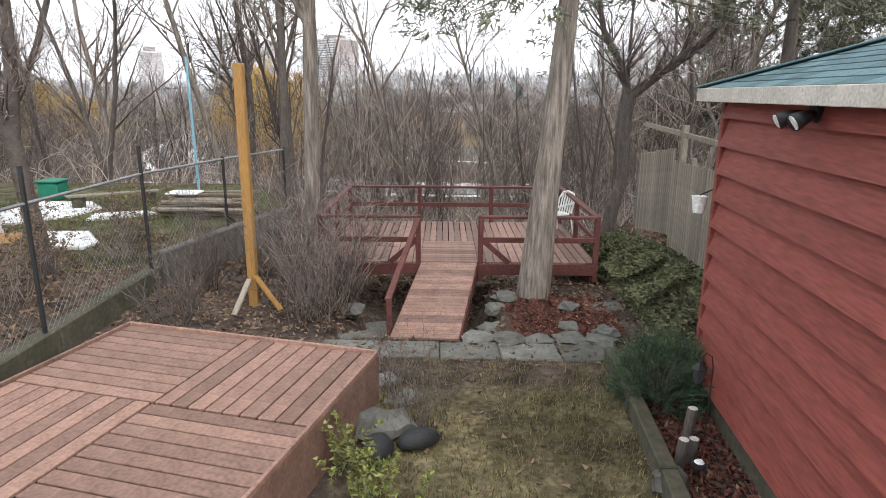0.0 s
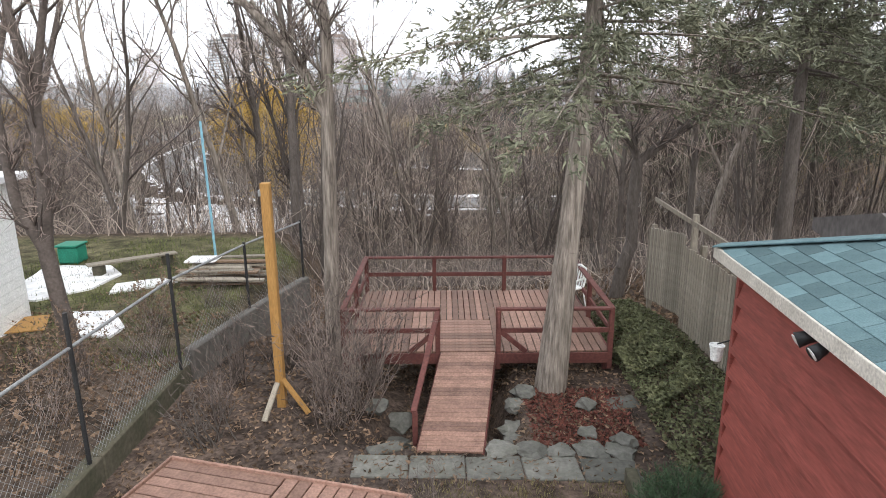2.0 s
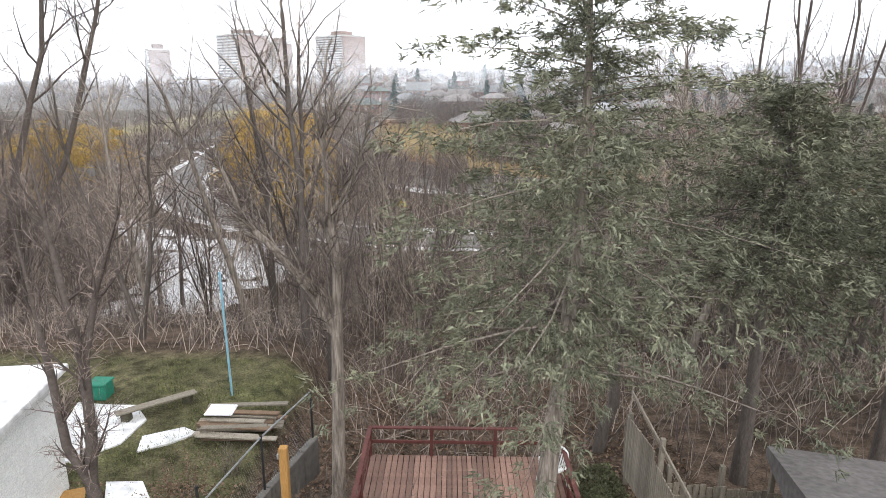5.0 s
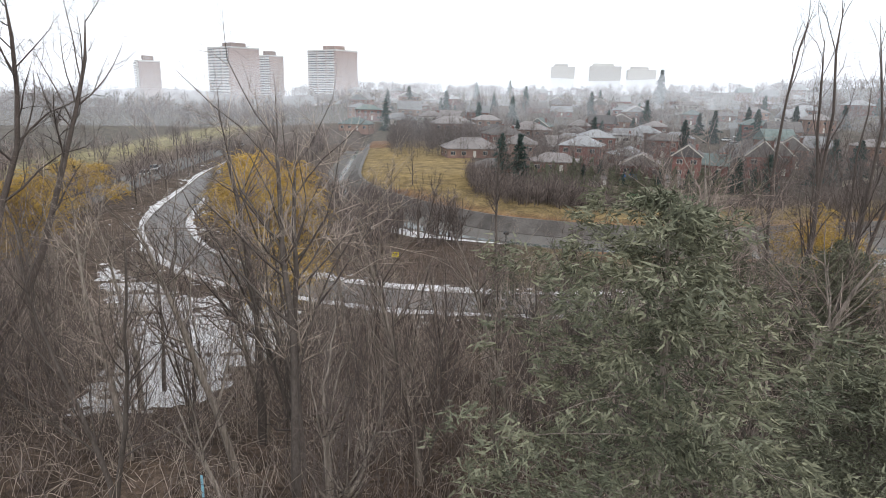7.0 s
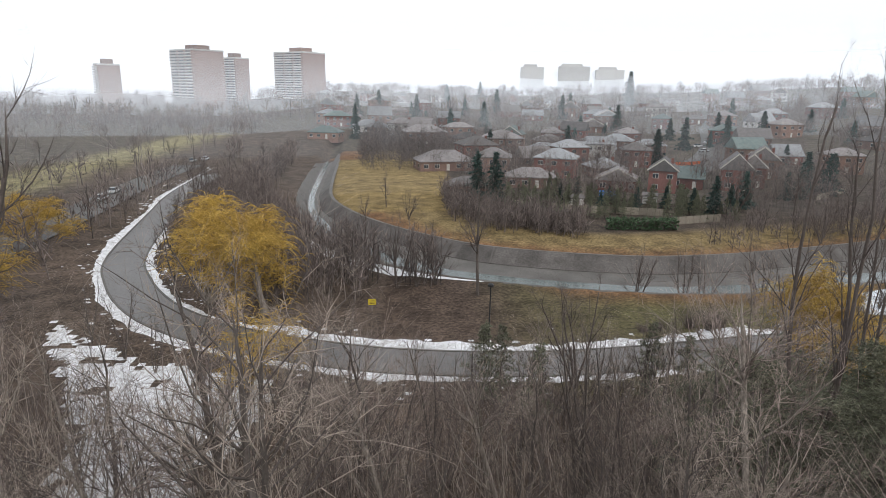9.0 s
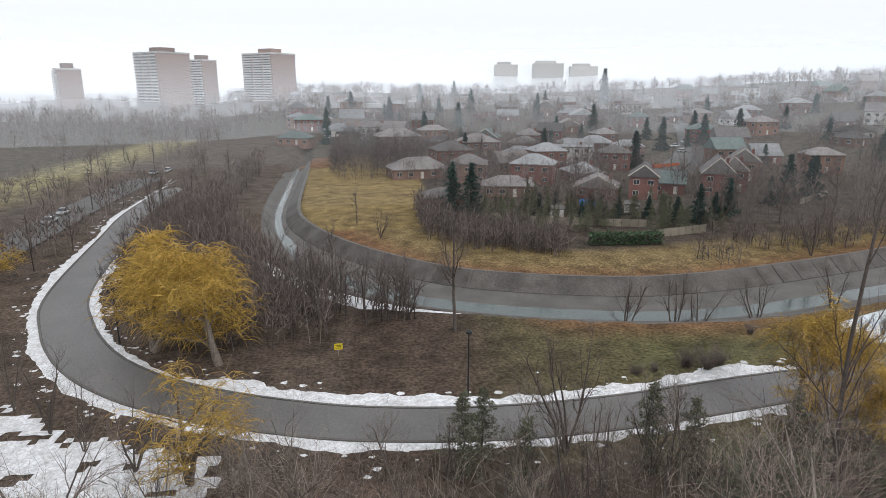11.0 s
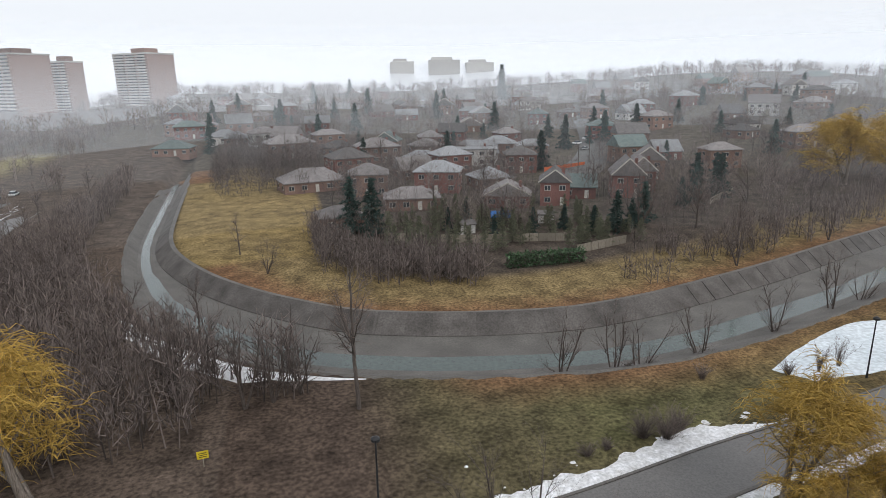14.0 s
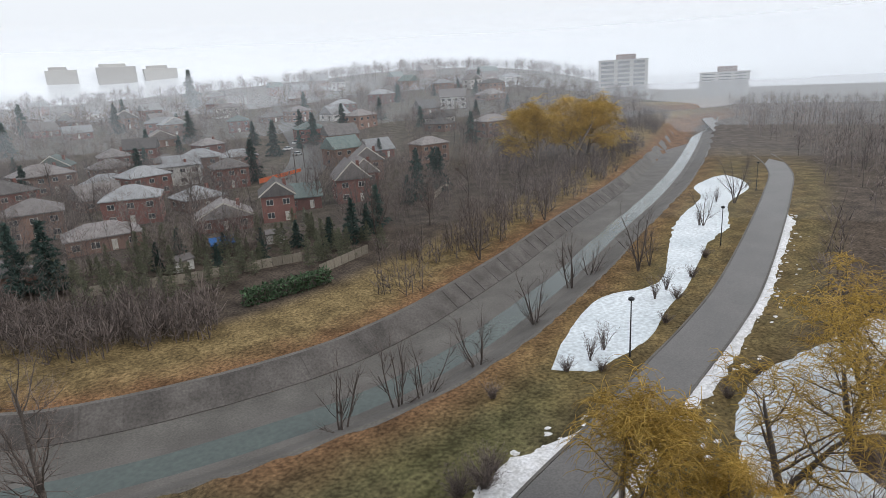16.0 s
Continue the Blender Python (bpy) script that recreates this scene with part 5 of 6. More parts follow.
# crowns among the houses
k = 0
while k < 95:
    a, dist = radians(rng.uniform(-4, 52)), rng.uniform(150, 330)
    x, y = dist * math.sin(a), dist * math.cos(a)
    d, _ = polyline(RIVER, x, y)
    k += 1
    if d < 24 or (x < 12 and y < 240) or (80 < x < 160 and 205 < y < 320 and abs((x - 84) - (y - 200) * 0.45) < 14):
        continue
    plant("bare_tree", FAR[k % 4] if k % 2 else BUSHY[k % 3], x, y, "leafless garden tree among the houses", "tree", rng.uniform(0, 360), rng.uniform(0.9, 1.35), "garden trees")

# trees of the valley floor and the banks
spots = [(35.7, 88.1), (47.1, 88.4), (60.2, 92), (74.6, 97.4), (80.8, 98.4), (38.5, 87.5), (29.5, 88.7), (134.6, 100.9), (113.1, 96.8), (99.9, 123.3), (72.3, 114), (82.8, 91.4), (86.2, 91.6), (6.9, 84.5), (-18.7, 108.7), (-3.6, 87.5), (-1, 88), (1.6, 89), (-10.3, 92), (13, 58.6), (18.7, 56.5)]
for k, (x, y) in enumerate(spots):
    plant("bare_tree", BUSHY[k % 3] if k != 13 else BIG[2], x, y, "leafless tree standing by the river channel", "tree", 40 * k, 0.95 + 0.15 * (k % 4) + (0.3 if k in (0, 13) else 0), "riverside trees")
for k, (x, y) in enumerate(((-50, 148), (-47, 142), (-50, 156), (-45, 150), (-53, 163), (-48, 166), (-44, 138), (-41, 128))):
    plant("bare_tree", FAR[k % 4], x, y, "leafless brown tree in the valley woods", "tree", 70 * k, 1.0, "valley trees")
k = 0
while k < 110:
    zone = k % 5
    if zone < 2:
        x, y = rng.uniform(-42, 2), rng.uniform(82, 150)
    elif zone < 4:
        x, y = rng.uniform(-125, -46), rng.uniform(80, 260)
    else:
        x, y = rng.uniform(60, 210), rng.uniform(40, 150)
    d, along = polyline(RIVER, x, y)
    p, _ = polyline(PATHLINE, x, y)
    k += 1
    if abs(p) < 4.5 or abs(d) < 11 or (p > 0 and x < -27 and y < 98) or (zone == 4 and (-30 < d < 0)) or (-82 < x < -66) or (x > -8 and y < 92):
        continue
    plant("bare_tree", FAR[k % 4] if k % 3 else BUSHY[k % 2], x, y, "leafless brown tree in the valley woods", "tree", rng.uniform(0, 360), rng.uniform(0.7, 1.1), "valley trees")


def stand(n, zone, ok, name, label, mat, **kw):
    spots = []
    while len(spots) < n:
        x, y = rng.uniform(*zone[:2]), rng.uniform(*zone[2:])
        if ok(x, y):
            spots.append((x, y))
    tagged(spike_woods(name, spots, rng, mat, **kw), label, "woods", kind="stuff")


def river_side(x, y, lo, hi):
    d, _ = polyline(RIVER, x, y)
    return lo < d < hi


stand(620, (-45, 3, 80, 240), lambda x, y: river_side(x, y, -60, -11) and polyline(PATHLINE, x, y)[0] > 6 and (x > -24 or y > 100) and (x < -8 or y > 88), "thicket", "brown leafless thicket inside the river bend", M["fartwig"], height=(4, 9), spikes=30, r=0.1)
stand(1300, (-300, -48, 70, 420), lambda x, y: polyline(PATHLINE, x, y)[0] < -4 and not -82 < x < -67 and not (x < -85 and 150 < y < 330 and rng.random() < 0.93), "woods", "brown leafless woods on the west side of the valley", M["fartwig"], height=(6, 11), spikes=30, r=0.15)
stand(520, (20, 300, 104, 330), lambda x, y: river_side(x, y, 12, 26) and x > 50 and noise.noise((x * 0.06, y * 0.06, 3)) > -0.1, "thicket", "brown leafless shrubs along the far river bank", M["fartwig"], height=(3, 7), spikes=34, r=0.085, low=0.05)
stand(850, (-40, 420, 150, 420), lambda x, y: river_side(x, y, 26, 400) and not (75 < x < 170 and 200 < y < 330) and (x > 12 or y > 240), "woods", "leafless garden trees among the houses", M["fartwig"], height=(5, 10), spikes=60, r=0.1, spread=0.36)
stand(2500, (-450, 850, 380, 950), lambda x, y: True, "woods", "distant leafless woods on the hills", M["fartwig"], height=(8, 14), spikes=34, r=0.36, spread=0.42, low=0.1)
stand(760, (70, 420, 0, 260), lambda x, y: river_side(x, y, -160, -14) and abs(polyline(PATHLINE, x, y)[0]) > 9 and polyline(PATHLINE, x, y)[0] < 0, "woods", "leafless woods east of the path", M["fartwig"], height=(6, 10), spikes=30, r=0.13)
stand(190, (6, 46, 112, 165), lambda x, y: river_side(x, y, 19, 31) and (x < 31 or y > 138), "thicket", "dark leafless hedge trees below the gardens", M["fartwig"], height=(4, 7), spikes=36, r=0.1, low=0.05)

stand(420, (6, 150, 138, 300), lambda x, y: river_side(x, y, 27, 400) and (x > 12 or y > 205) and abs((x - 84) - (y - 200) * 0.46) > 9, "woods", "brown leafless crowns between the garden houses", M["fartwig"], height=(6, 11), spikes=80, r=0.06, spread=0.34, low=0.15)
stand(230, (-30, 12, 205, 330), lambda x, y: river_side(x, y, 12, 400), "woods", "brown leafless trees round the bungalows", M["fartwig"], height=(6, 10), spikes=70, r=0.08, spread=0.36, low=0.1)

# ---- snow, ice ----
def snow_band(name, line, side, a, b, width, seed, label):
    pts = [p for p in line if a(p)]
    w = lambda i: max(0.05, min(1.0, i / 10, (len(pts) - 1 - i) / 10) * width * (0.72 + 0.45 * noise.noise((i * 0.05, seed, 0.3)) + 0.3 * noise.noise((i * 0.33, seed, 4.7)) + 0.18 * noise.noise((i * 1.3, seed, 2.2))))
    offs = [lambda i: side * (b - 0.05), lambda i: side * (b + 0.35 * w(i)), lambda i: side * (b + w(i))]
    me = strip(pts, offs if side < 0 else offs[::-1], [-7.01, -6.9, -7.01], M["snow"], name, 0.0, seed)
    tagged(put(name, me), label, "snow", kind="stuff")


FINE = smooth_line(PATHLINE, 0.6)
snow_band("snow", FINE, 1, lambda p: -50 < p[0] < -21 and p[1] < 125, 2.9, 1.3, 1.0, "thin melting snow along the path edge")
snow_band("snow", FINE, 1, lambda p: -24 < p[0] < 44 and p[1] < 125, 2.9, 3.1, 5.0, "ragged melting snow along the inner path edge")
snow_band("snow", FINE, -1, lambda p: p[0] < 130, 2.9, 1.7, 2.0, "ragged melting snow along the outer path edge")
specks, speck_faces = [], []
for _ in range(1500):
    i = rng.randrange(len(FINE) - 1)
    (x, y), side = FINE[i], rng.choice((1, -1))
    if side > 0 and not (-50 < x < 46 and y < 125) or x > 130:
        continue
    dx, dy = FINE[i + 1][0] - x, FINE[i + 1][1] - y
    ll = math.hypot(dx, dy) or 1
    o = side * (3.0 + abs(rng.gauss(0, 1.8)))
    cx, cy = x - dy / ll * o, y + dx / ll * o
    k, n, r = len(specks), rng.randint(5, 8), rng.uniform(0.08, 0.4)
    z = lie(cx, cy)
    specks.append((cx, cy, z + 0.07))
    for a in range(n):
        q = r * rng.uniform(0.5, 1.3)
        specks.append((cx + q * 1.4 * math.cos(6.283 * a / n), cy + q * math.sin(6.283 * a / n), z - 0.01))
    speck_faces += [(k, k + 1 + a, k + 1 + (a + 1) % n) for a in range(n)]
tagged(put("snow_specks", mesh("snow_specks", specks, speck_faces, M["snow"])), "scattered scraps of melting snow on the verge", "snow", kind="stuff")
RFINE = smooth_line(RIVER, 1.0)
snow_band("snow", RFINE, -1, lambda p: -22 < p[0] < 12 and p[1] < 125, 10.0, 4.0, 3.0, "melting snow bank beside the river channel")


blob("ice", [(50.3, 80.9), (56.6, 84.4), (69.5, 88.9), (80.4, 86.6), (99.2, 95.7), (114.5, 102.6), (136.4, 109.2), (148, 116.6), (166, 118), (154.5, 106.5), (134, 101.8), (116.2, 93.5), (103.3, 90.8), (90.8, 86.4), (81, 82.8), (71.9, 80.6), (63.6, 77.8), (56, 77.4), (51.9, 77.6)], -6.95, M["ice"], "pale frozen pond covered with snow", "pond", "structure")
blob("ice", [(44, 58), (52, 63.2), (59.5, 65), (66, 65), (73.3, 63.5), (84, 62), (80, 54), (66, 48), (50, 49)], -6.95, M["ice"], "pale frozen pond among willows", "pond", "structure")


def draped_snow(name, corners, label, step=0.7):
    """Snow that follows the ground inside an outline, with a ragged edge and holes."""
    line = smooth_line(list(corners) + [corners[0]], 2.0)
    xs, ys = [p[0] for p in line], [p[1] for p in line]
    verts, faces, at = [], [], {}
    nx, ny = int((max(xs) - min(xs)) / step), int((max(ys) - min(ys)) / step)
    def corner(i, j):
        if (i, j) not in at:
            x = min(xs) + step * (i + 0.4 * noise.noise((i * 0.9, j * 0.9, 1)))
            y = min(ys) + step * (j + 0.4 * noise.noise((i * 0.9, j * 0.9, 2)))
            at[i, j] = len(verts)
            verts.append((x, y, lie(x, y) + 0.07))
        return at[i, j]
    for i in range(nx):
        for j in range(ny):
            x, y = min(xs) + step * (i + 0.5), min(ys) + step * (j + 0.5)
            inside = False
            for (ax, ay), (bx, by) in zip(line, line[1:] + line[:1]):
                if (ay > y) != (by > y) and x < ax + (y - ay) * (bx - ax) / (by - ay):
                    inside = not inside
            near = abs(polyline(line, x, y)[0])
            rough = noise.noise((x * 0.35, y * 0.35, 4)) + 0.7 * noise.noise((x * 1.1, y * 1.1, 4))
            if inside and rough < 0.12 + 0.09 * near and near > 0.8 * rough:
                faces.append((corner(i, j), corner(i + 1, j), corner(i + 1, j + 1), corner(i, j + 1)))
    tagged(put(name, mesh(name, verts, faces, M["snow"], True)), label, "snow", kind="stuff")


draped_snow("snow", [(-42, 76), (-34, 69), (-27, 65.2), (-20, 62.0), (-13.5, 60), (-12.5, 56), (-14, 50), (-15.5, 44), (-17.5, 38), (-23, 37), (-25, 43), (-27, 50), (-31, 58), (-38, 68)], "flat snow and ice field at the foot of the slope")

# ---- far bank: houses ----
def simple(name, lo, hi, mat, bevel=0.0):
    me = bpy.data.meshes.new(name)
    bm = box_bm(lo, hi, bevel)
    bm.to_mesh(me)
    bm.free()
    me.materials.append(mat)
    return me


FRAME_MESH = simple("window_frame", (-0.75, -0.05, -0.65), (0.75, 0.03, 0.65), M["whitepaint"])
PANE_MESH = simple("pane", (-0.32, -0.065, -0.55), (0.32, -0.045, 0.55), M["glass"])
DOOR_MESH = simple("door", (-0.5, -0.06, 0), (0.5, 0.02, 2.05), M["whitepaint"], 0.01)
CHIMNEY_MESH = simple("chimney", (-0.35, -0.35, -1.2), (0.35, 0.35, 1.1), M["brick"], 0.03)


def house(x, y, turn, w, d, floors, kind, wall, roof, label, rise=None, chimney=True, z=None):
    z = lie(x, y) if z is None else z
    h = thing("house", label, "house", (x, y, z - 0.2), turn, "houses on the far bank")
    top = 2.85 * floors + 0.4
    rise = rise or (min(w, d) * (0.42 if kind != "hip" else 0.27))
    bm = box_bm((-w / 2, -d / 2, -1.5), (w / 2, d / 2, top))
    if kind == "gable_front":
        for s in (-1, 1):
            q = [bm.verts.new(p) for p in ((-w / 2, s * d / 2, top), (w / 2, s * d / 2, top), (0, s * d / 2, top + rise * 0.93))]
            bm.faces.new(q)
    part("wall", bm, M[wall], h)
    r = part("roof", roof_mesh(w, d, rise, kind), M[roof], h, m=Matrix.Translation((0, 0, top + 0.02)))
    if kind == "gable_front":
        for s in (-1, 1):
            part("bargeboard", bar_bm((s * (w / 2 + 0.45), -d / 2 - 0.47, -0.1), (0, -d / 2 - 0.47, rise - 0.05), 0.06, 0.3), M["whitepaint"], r)
    if chimney:
        put("chimney", CHIMNEY_MESH, r, Matrix.Translation((w * 0.28, 0.2, rise * 0.6)))
    for f in range(floors):
        n = max(2, int(w / 3.2))
        for k in range(n):
            px = -w / 2 + w * (k + 0.5) / n
            if f == 0 and k == n // 2:
                put("door", DOOR_MESH, h, Matrix.Translation((px, -d / 2, 0.35)))
                continue
            win = put("window", FRAME_MESH, h, Matrix.Translation((px, -d / 2, 1.75 + 2.85 * f)))
            for s in (-0.36, 0.36):
                put("pane", PANE_MESH, win, Matrix.Translation((s, 0, 0)))
        for s in (-1, 1):
            for k in range(max(1, int(d / 4.5))):
                py = -d / 2 + d * (k + 0.5) / max(1, int(d / 4.5))
                win = put("window", FRAME_MESH, h, Matrix.Translation((s * w / 2, py, 1.75 + 2.85 * f)) @ Matrix.Rotation(s * math.pi / 2, 4, "Z"))
                for e in (-0.36, 0.36):
                    put("pane", PANE_MESH, win, Matrix.Translation((e, 0, 0)))
    return h


house(12, 160, 5, 9, 7, 1, "hip", "brownbrick", "roof", "low brown bungalow with a white-framed sunroom", chimney=False)
house(31, 177, -8, 13, 8, 1, "hip", "brownbrick", "roof", "low brown bungalow with large white windows")
house(9, 212, 12, 18, 11, 1, "hip", "brownbrick", "roof", "brick bungalow with a slate-blue roof", rise=3.2)
house(22, 236, 14, 13, 11, 2, "hip", "brick", "roof", "two-storey red brick house with a brown hip roof")
house(54, 173, -20, 11, 8, 1, "gable_front", "brick", "roof", "red brick cottage with a front gable", rise=3)
house(66, 172, -24, 7, 9, 2, "gable_front", "brick", "roof", "red brick house with a white-edged gable")
house(75, 178, -24, 9, 7, 1, "gable", "brick", "greenroof", "red brick house wing with a green-grey roof")
house(88, 176, -24, 8, 10, 2, "gable_front", "brick", "roof", "red brick house with a steep dark gable roof", rise=4.2)
house(95, 181, -24, 7, 9, 2, "gable_front", "brick", "roof", "narrow red brick house with white trim", rise=3.6)
house(108, 198, -28, 9, 9, 2, "gable_front", "brownbrick", "roof", "brown brick house with a white gable edge")
house(66, 243, -15, 17, 9, 2, "hip", "render", "paleroof", "pale flat-roofed modern house", rise=0.5)
house(48, 243, -10, 14, 10, 1, "hip", "brownbrick", "paleroof", "brick bungalow with a pale grey roof", rise=3)
house(4, 284, 12, 18, 11, 2, "hip", "brownbrick", "roof", "wide grey-brown two-storey house")
house(35, 262, 8, 15, 11, 2, "hip", "brownbrick", "roof", "brown two-storey house with a hip roof")
house(-24, 340, 10, 15, 11, 1, "hip", "render", "paleroof", "pale bungalow with a grey hip roof")
rows = random.Random(9)
for k in range(75):
    a = radians(rows.uniform(-8, 44))
    dist = 262 + 330 * (k / 75) ** 0.9
    x, y = dist * math.sin(a), dist * math.cos(a)
    if (78 < x < 165 and 215 < y < 330) or (x < 20 and y < 300):
        continue
    house(x, y, rows.uniform(-30, 20), rows.uniform(10, 15), rows.uniform(8, 11), rows.choice((1, 2, 2)), rows.choice(("hip", "hip", "gable", "gable_front")), rows.choice(("brick", "brownbrick", "brownbrick", "render")), rows.choice(("roof", "roof", "paleroof", "greenroof", "paleroof")), "suburban brick house among bare trees", chimney=rows.random() < 0.4)
for k in range(34):
    x, y = 2 + 19 * (k % 8) + rows.uniform(-4, 4), 198 + 27 * (k // 8) + rows.uniform(-5, 5) + 6 * (k % 2)
    near_street = abs((x - 84) - (y - 200) * 0.46) < 13
    if near_street or (x < 16 and y < 262) or any(math.dist((x, y), q) < 13 for q in ((22, 236), (9, 212), (66, 243), (48, 243), (35, 262), (4, 284), (108, 198), (95, 181))):
        continue
    house(x, y, rows.uniform(-25, 12), rows.uniform(9, 13), rows.uniform(8, 10), rows.choice((1, 2, 2)), rows.choice(("hip", "hip", "gable", "gable_front")), rows.choice(("brick", "brownbrick", "brownbrick", "brick", "brownbrick")), rows.choice(("roof", "roof", "paleroof", "greenroof")), "suburban brick house among bare garden trees", chimney=rows.random() < 0.5)
house(240, 305, -40, 14, 10, 2, "gable", "render", "roof", "pale house half hidden by woods")

# street between the houses
STREET = smooth_line([(84, 200), (93, 214), (112, 240), (128, 268), (142, 298), (162, 345), (222, 480)], 6)
sv, sf = [], []
for i, (x, y) in enumerate(STREET):
    b = Vector(STREET[min(i + 1, len(STREET) - 1)]) - Vector(STREET[max(0, i - 1)])
    n = Vector((-b.y, b.x)).normalized() * (7 if 1 < i < 26 else 4.5)
    z = max(lie(x + n.x, y + n.y), lie(x - n.x, y - n.y), lie(x, y)) + 0.25
    sv += [(x + n.x, y + n.y, z), (x - n.x, y - n.y, z)]
    if i:
        sf.append((2 * i - 2, 2 * i - 1, 2 * i + 1, 2 * i))
tagged(put("road", mesh("road", sv, sf, M["street"])), "wet grey residential street climbing between houses", "road", kind="structure")
ROAD2 = smooth_line([(-66, 100), (-69, 137), (-72, 162), (-74.5, 197), (-76, 246), (-88, 333), (-110, 420)], 5)
tagged(put("road", strip(ROAD2, [4.5, -4.5], [-6.78, -6.78], M["street"], "road")), "grey road running through the western woods", "road", kind="structure")


def car(x, y, turn, z=None):
    c = thing("car", "parked pale car on the residential street", "car", (x, y, (lie(x, y) + 0.3) if z is None else z), turn, "parked cars")
    bm = box_bm((-2.1, -0.85, 0.3), (2.1, 0.85, 0.85), 0.12)
    part("body", bm, M["carwhite"], c)
    bm = box_bm((-1.2, -0.75, 0.85), (1.1, 0.75, 1.42), 0.0)
    for v in bm.verts:
        if v.co.z > 1.2:
            v.co.x *= 0.72
            v.co.y *= 0.88
    part("cabin", bm, M["glass"], c)
    part("car_roof", box_bm((-0.8, -0.64, 1.4), (0.74, 0.64, 1.45), 0.02), M["carwhite"], c)
    for wx in (-1.3, 1.3):
        for wy in (-0.85, 0.85):
            part("wheel", tube_bm([(wx, wy - 0.1, 0.32), (wx, wy + 0.1, 0.32)], 0.32, 12), M["rubber"], c)


for x, y, t in ((131, 283, 20), (117, 257, 15), (121, 272, 20), (139, 292, 60), (150, 318, 60)):
    car(x, y, t)
for x, y, t in ((-73, 160, 95), (-76.5, 226, 92), (-74, 232, 92), (-71, 150, 92)):
    car(x, y, t, -6.78)

# conifers among the gardens
SPRUCE = [conifer_meshes(60 + k, 10, 0.16, 3.3, 0.4, (M["farbark"], M["spruce"]), 54, 22, 6, 0.6, 0.2, 0.5, (), 0.85) for k in range(2)]
for k, (x, y, s) in enumerate(((14, 155, 1.1), (17.8, 151, 1.15), (64.6, 139.5, 0.8), (74.7, 146, 0.85), (69.5, 142, 0.6), (84.8, 225, 1.25), (57, 242, 1.2), (38.5, 156, 0.55), (45, 152, 0.4), (50, 147, 0.45), (56, 145, 0.5), (33, 150, 0.5), (41, 145, 0.4), (60, 140, 0.55), (47, 140, 0.4), (103, 168, 1.1), (97, 160, 0.9), (108, 165, 1.1), (112, 172, 1.0), (92, 158, 0.7), (-36, 414, 1.3), (-24, 450, 1.4), (1.6, 386, 1.5), (26.7, 520, 1.6), (57, 445, 1.6), (170, 505, 2.6), (95, 413, 1.5), (62, 600, 1.6), (120, 300, 1.0), (165, 300, 1.2), (190, 380, 1.3), (118, 62, 1.0), (100, 60, 0.9), (112, 58, 1.1))):
    plant("spruce_tree", SPRUCE[k % 2], x, y, "dark blue-green spruce among the gardens", "tree", 61 * k, s, "spruces")

for k in range(80):
    x, y = 17 + 0.62 * k + rng.uniform(-2, 2), 134 + 30 * rng.random() ** 1.5 - 0.05 * k
    if not (34 < x < 50 and y < 132):
        plant("evergreen_shrub", small, x, y, "olive-green evergreen at the foot of the gardens", "shrub", 47 * k, rng.uniform(0.45, 1.0), "garden evergreens")
for k in range(34):
    a, dist = radians(rng.uniform(-6, 44)), rng.uniform(250, 560)
    plant("spruce_tree", SPRUCE[k % 2], dist * math.sin(a), dist * math.cos(a), "dark blue-green spruce among the gardens", "tree", 61 * k, rng.uniform(0.7, 1.4), "spruces")


def hedge(a, b, h, w):
    t = thing("hedge", "clipped dark green garden hedge", "hedge")
    nr, r2 = np.random.default_rng(3), random.Random(3)
    pts, dirs = [], []
    for _ in range(2600):
        u, o, z = r2.random(), r2.uniform(-w, w), r2.uniform(0.05, h)
        x, y = a[0] + (b[0] - a[0]) * u, a[1] + (b[1] - a[1]) * u
        pts.append((x, y + o, lie(x, y) + z))
        dirs.append((r2.gauss(0, 1), r2.gauss(0, 1) + o, r2.gauss(0.3, 1)))
    put("foliage", blades_mesh("foliage", pts, dirs, 0.5, 0.3, M["pine"], nr), t)
    z = lie(*a)
    part("branchwork", box_bm((a[0], a[1] - 0.3, z - 0.1), (b[0], a[1] + 0.3, z + h * 0.8), 0.1), M["darkbark"], t)


hedge((35.5, 122.5), (49, 122.5), 2.2, 1.0)

# ---- towers ----
def tower(x, y, turn, long, short, height, label, floors=19, wall="hazed_brick"):
    """A slab block; its near corner stands at (x, y); the balcony side runs along local -x, the end wall along local y."""
    z = lie(x, y) - 6
    height -= z
    t = thing("apartment_tower", label, "building", (x, y, z), turn, "towers in the fog")
    part("wall", box_bm((-long, 0, 0), (0, short, height), 0.2), M[wall], t)
    part("parapet", box_bm((-long - 0.3, -0.3, height), (0.3, short + 0.3, height + 1.2), 0.1), M["render"], t)
    part("plant_room", box_bm((-long * 0.65, short * 0.25, height + 1.2), (-long * 0.25, short * 0.75, height + 5), 0.2), M["brownbrick"], t)
    fh = (height - 6) / floors
    bays = (0.06, 0.30), (0.36, 0.62), (0.68, 0.96)
    bal = {}
    for i, (u0, u1) in enumerate(bays):
        bal[i] = (simple("balcony", (-long * u1, -1.6, 0), (-long * u0, 0.05, 1.15), M["render"]), simple("window", (-long * u1 + 0.3, -0.06, 1.25), (-long * u0 - 0.3, 0.04, fh - 0.15), M["glass"]))
    for f in range(floors):
        for i in bal:
            put("balcony", bal[i][0], t, Matrix.Translation((0, 0, 6 + fh * f)))
            put("window", bal[i][1], t, Matrix.Translation((0, 0, 6 + fh * f)))
    return t


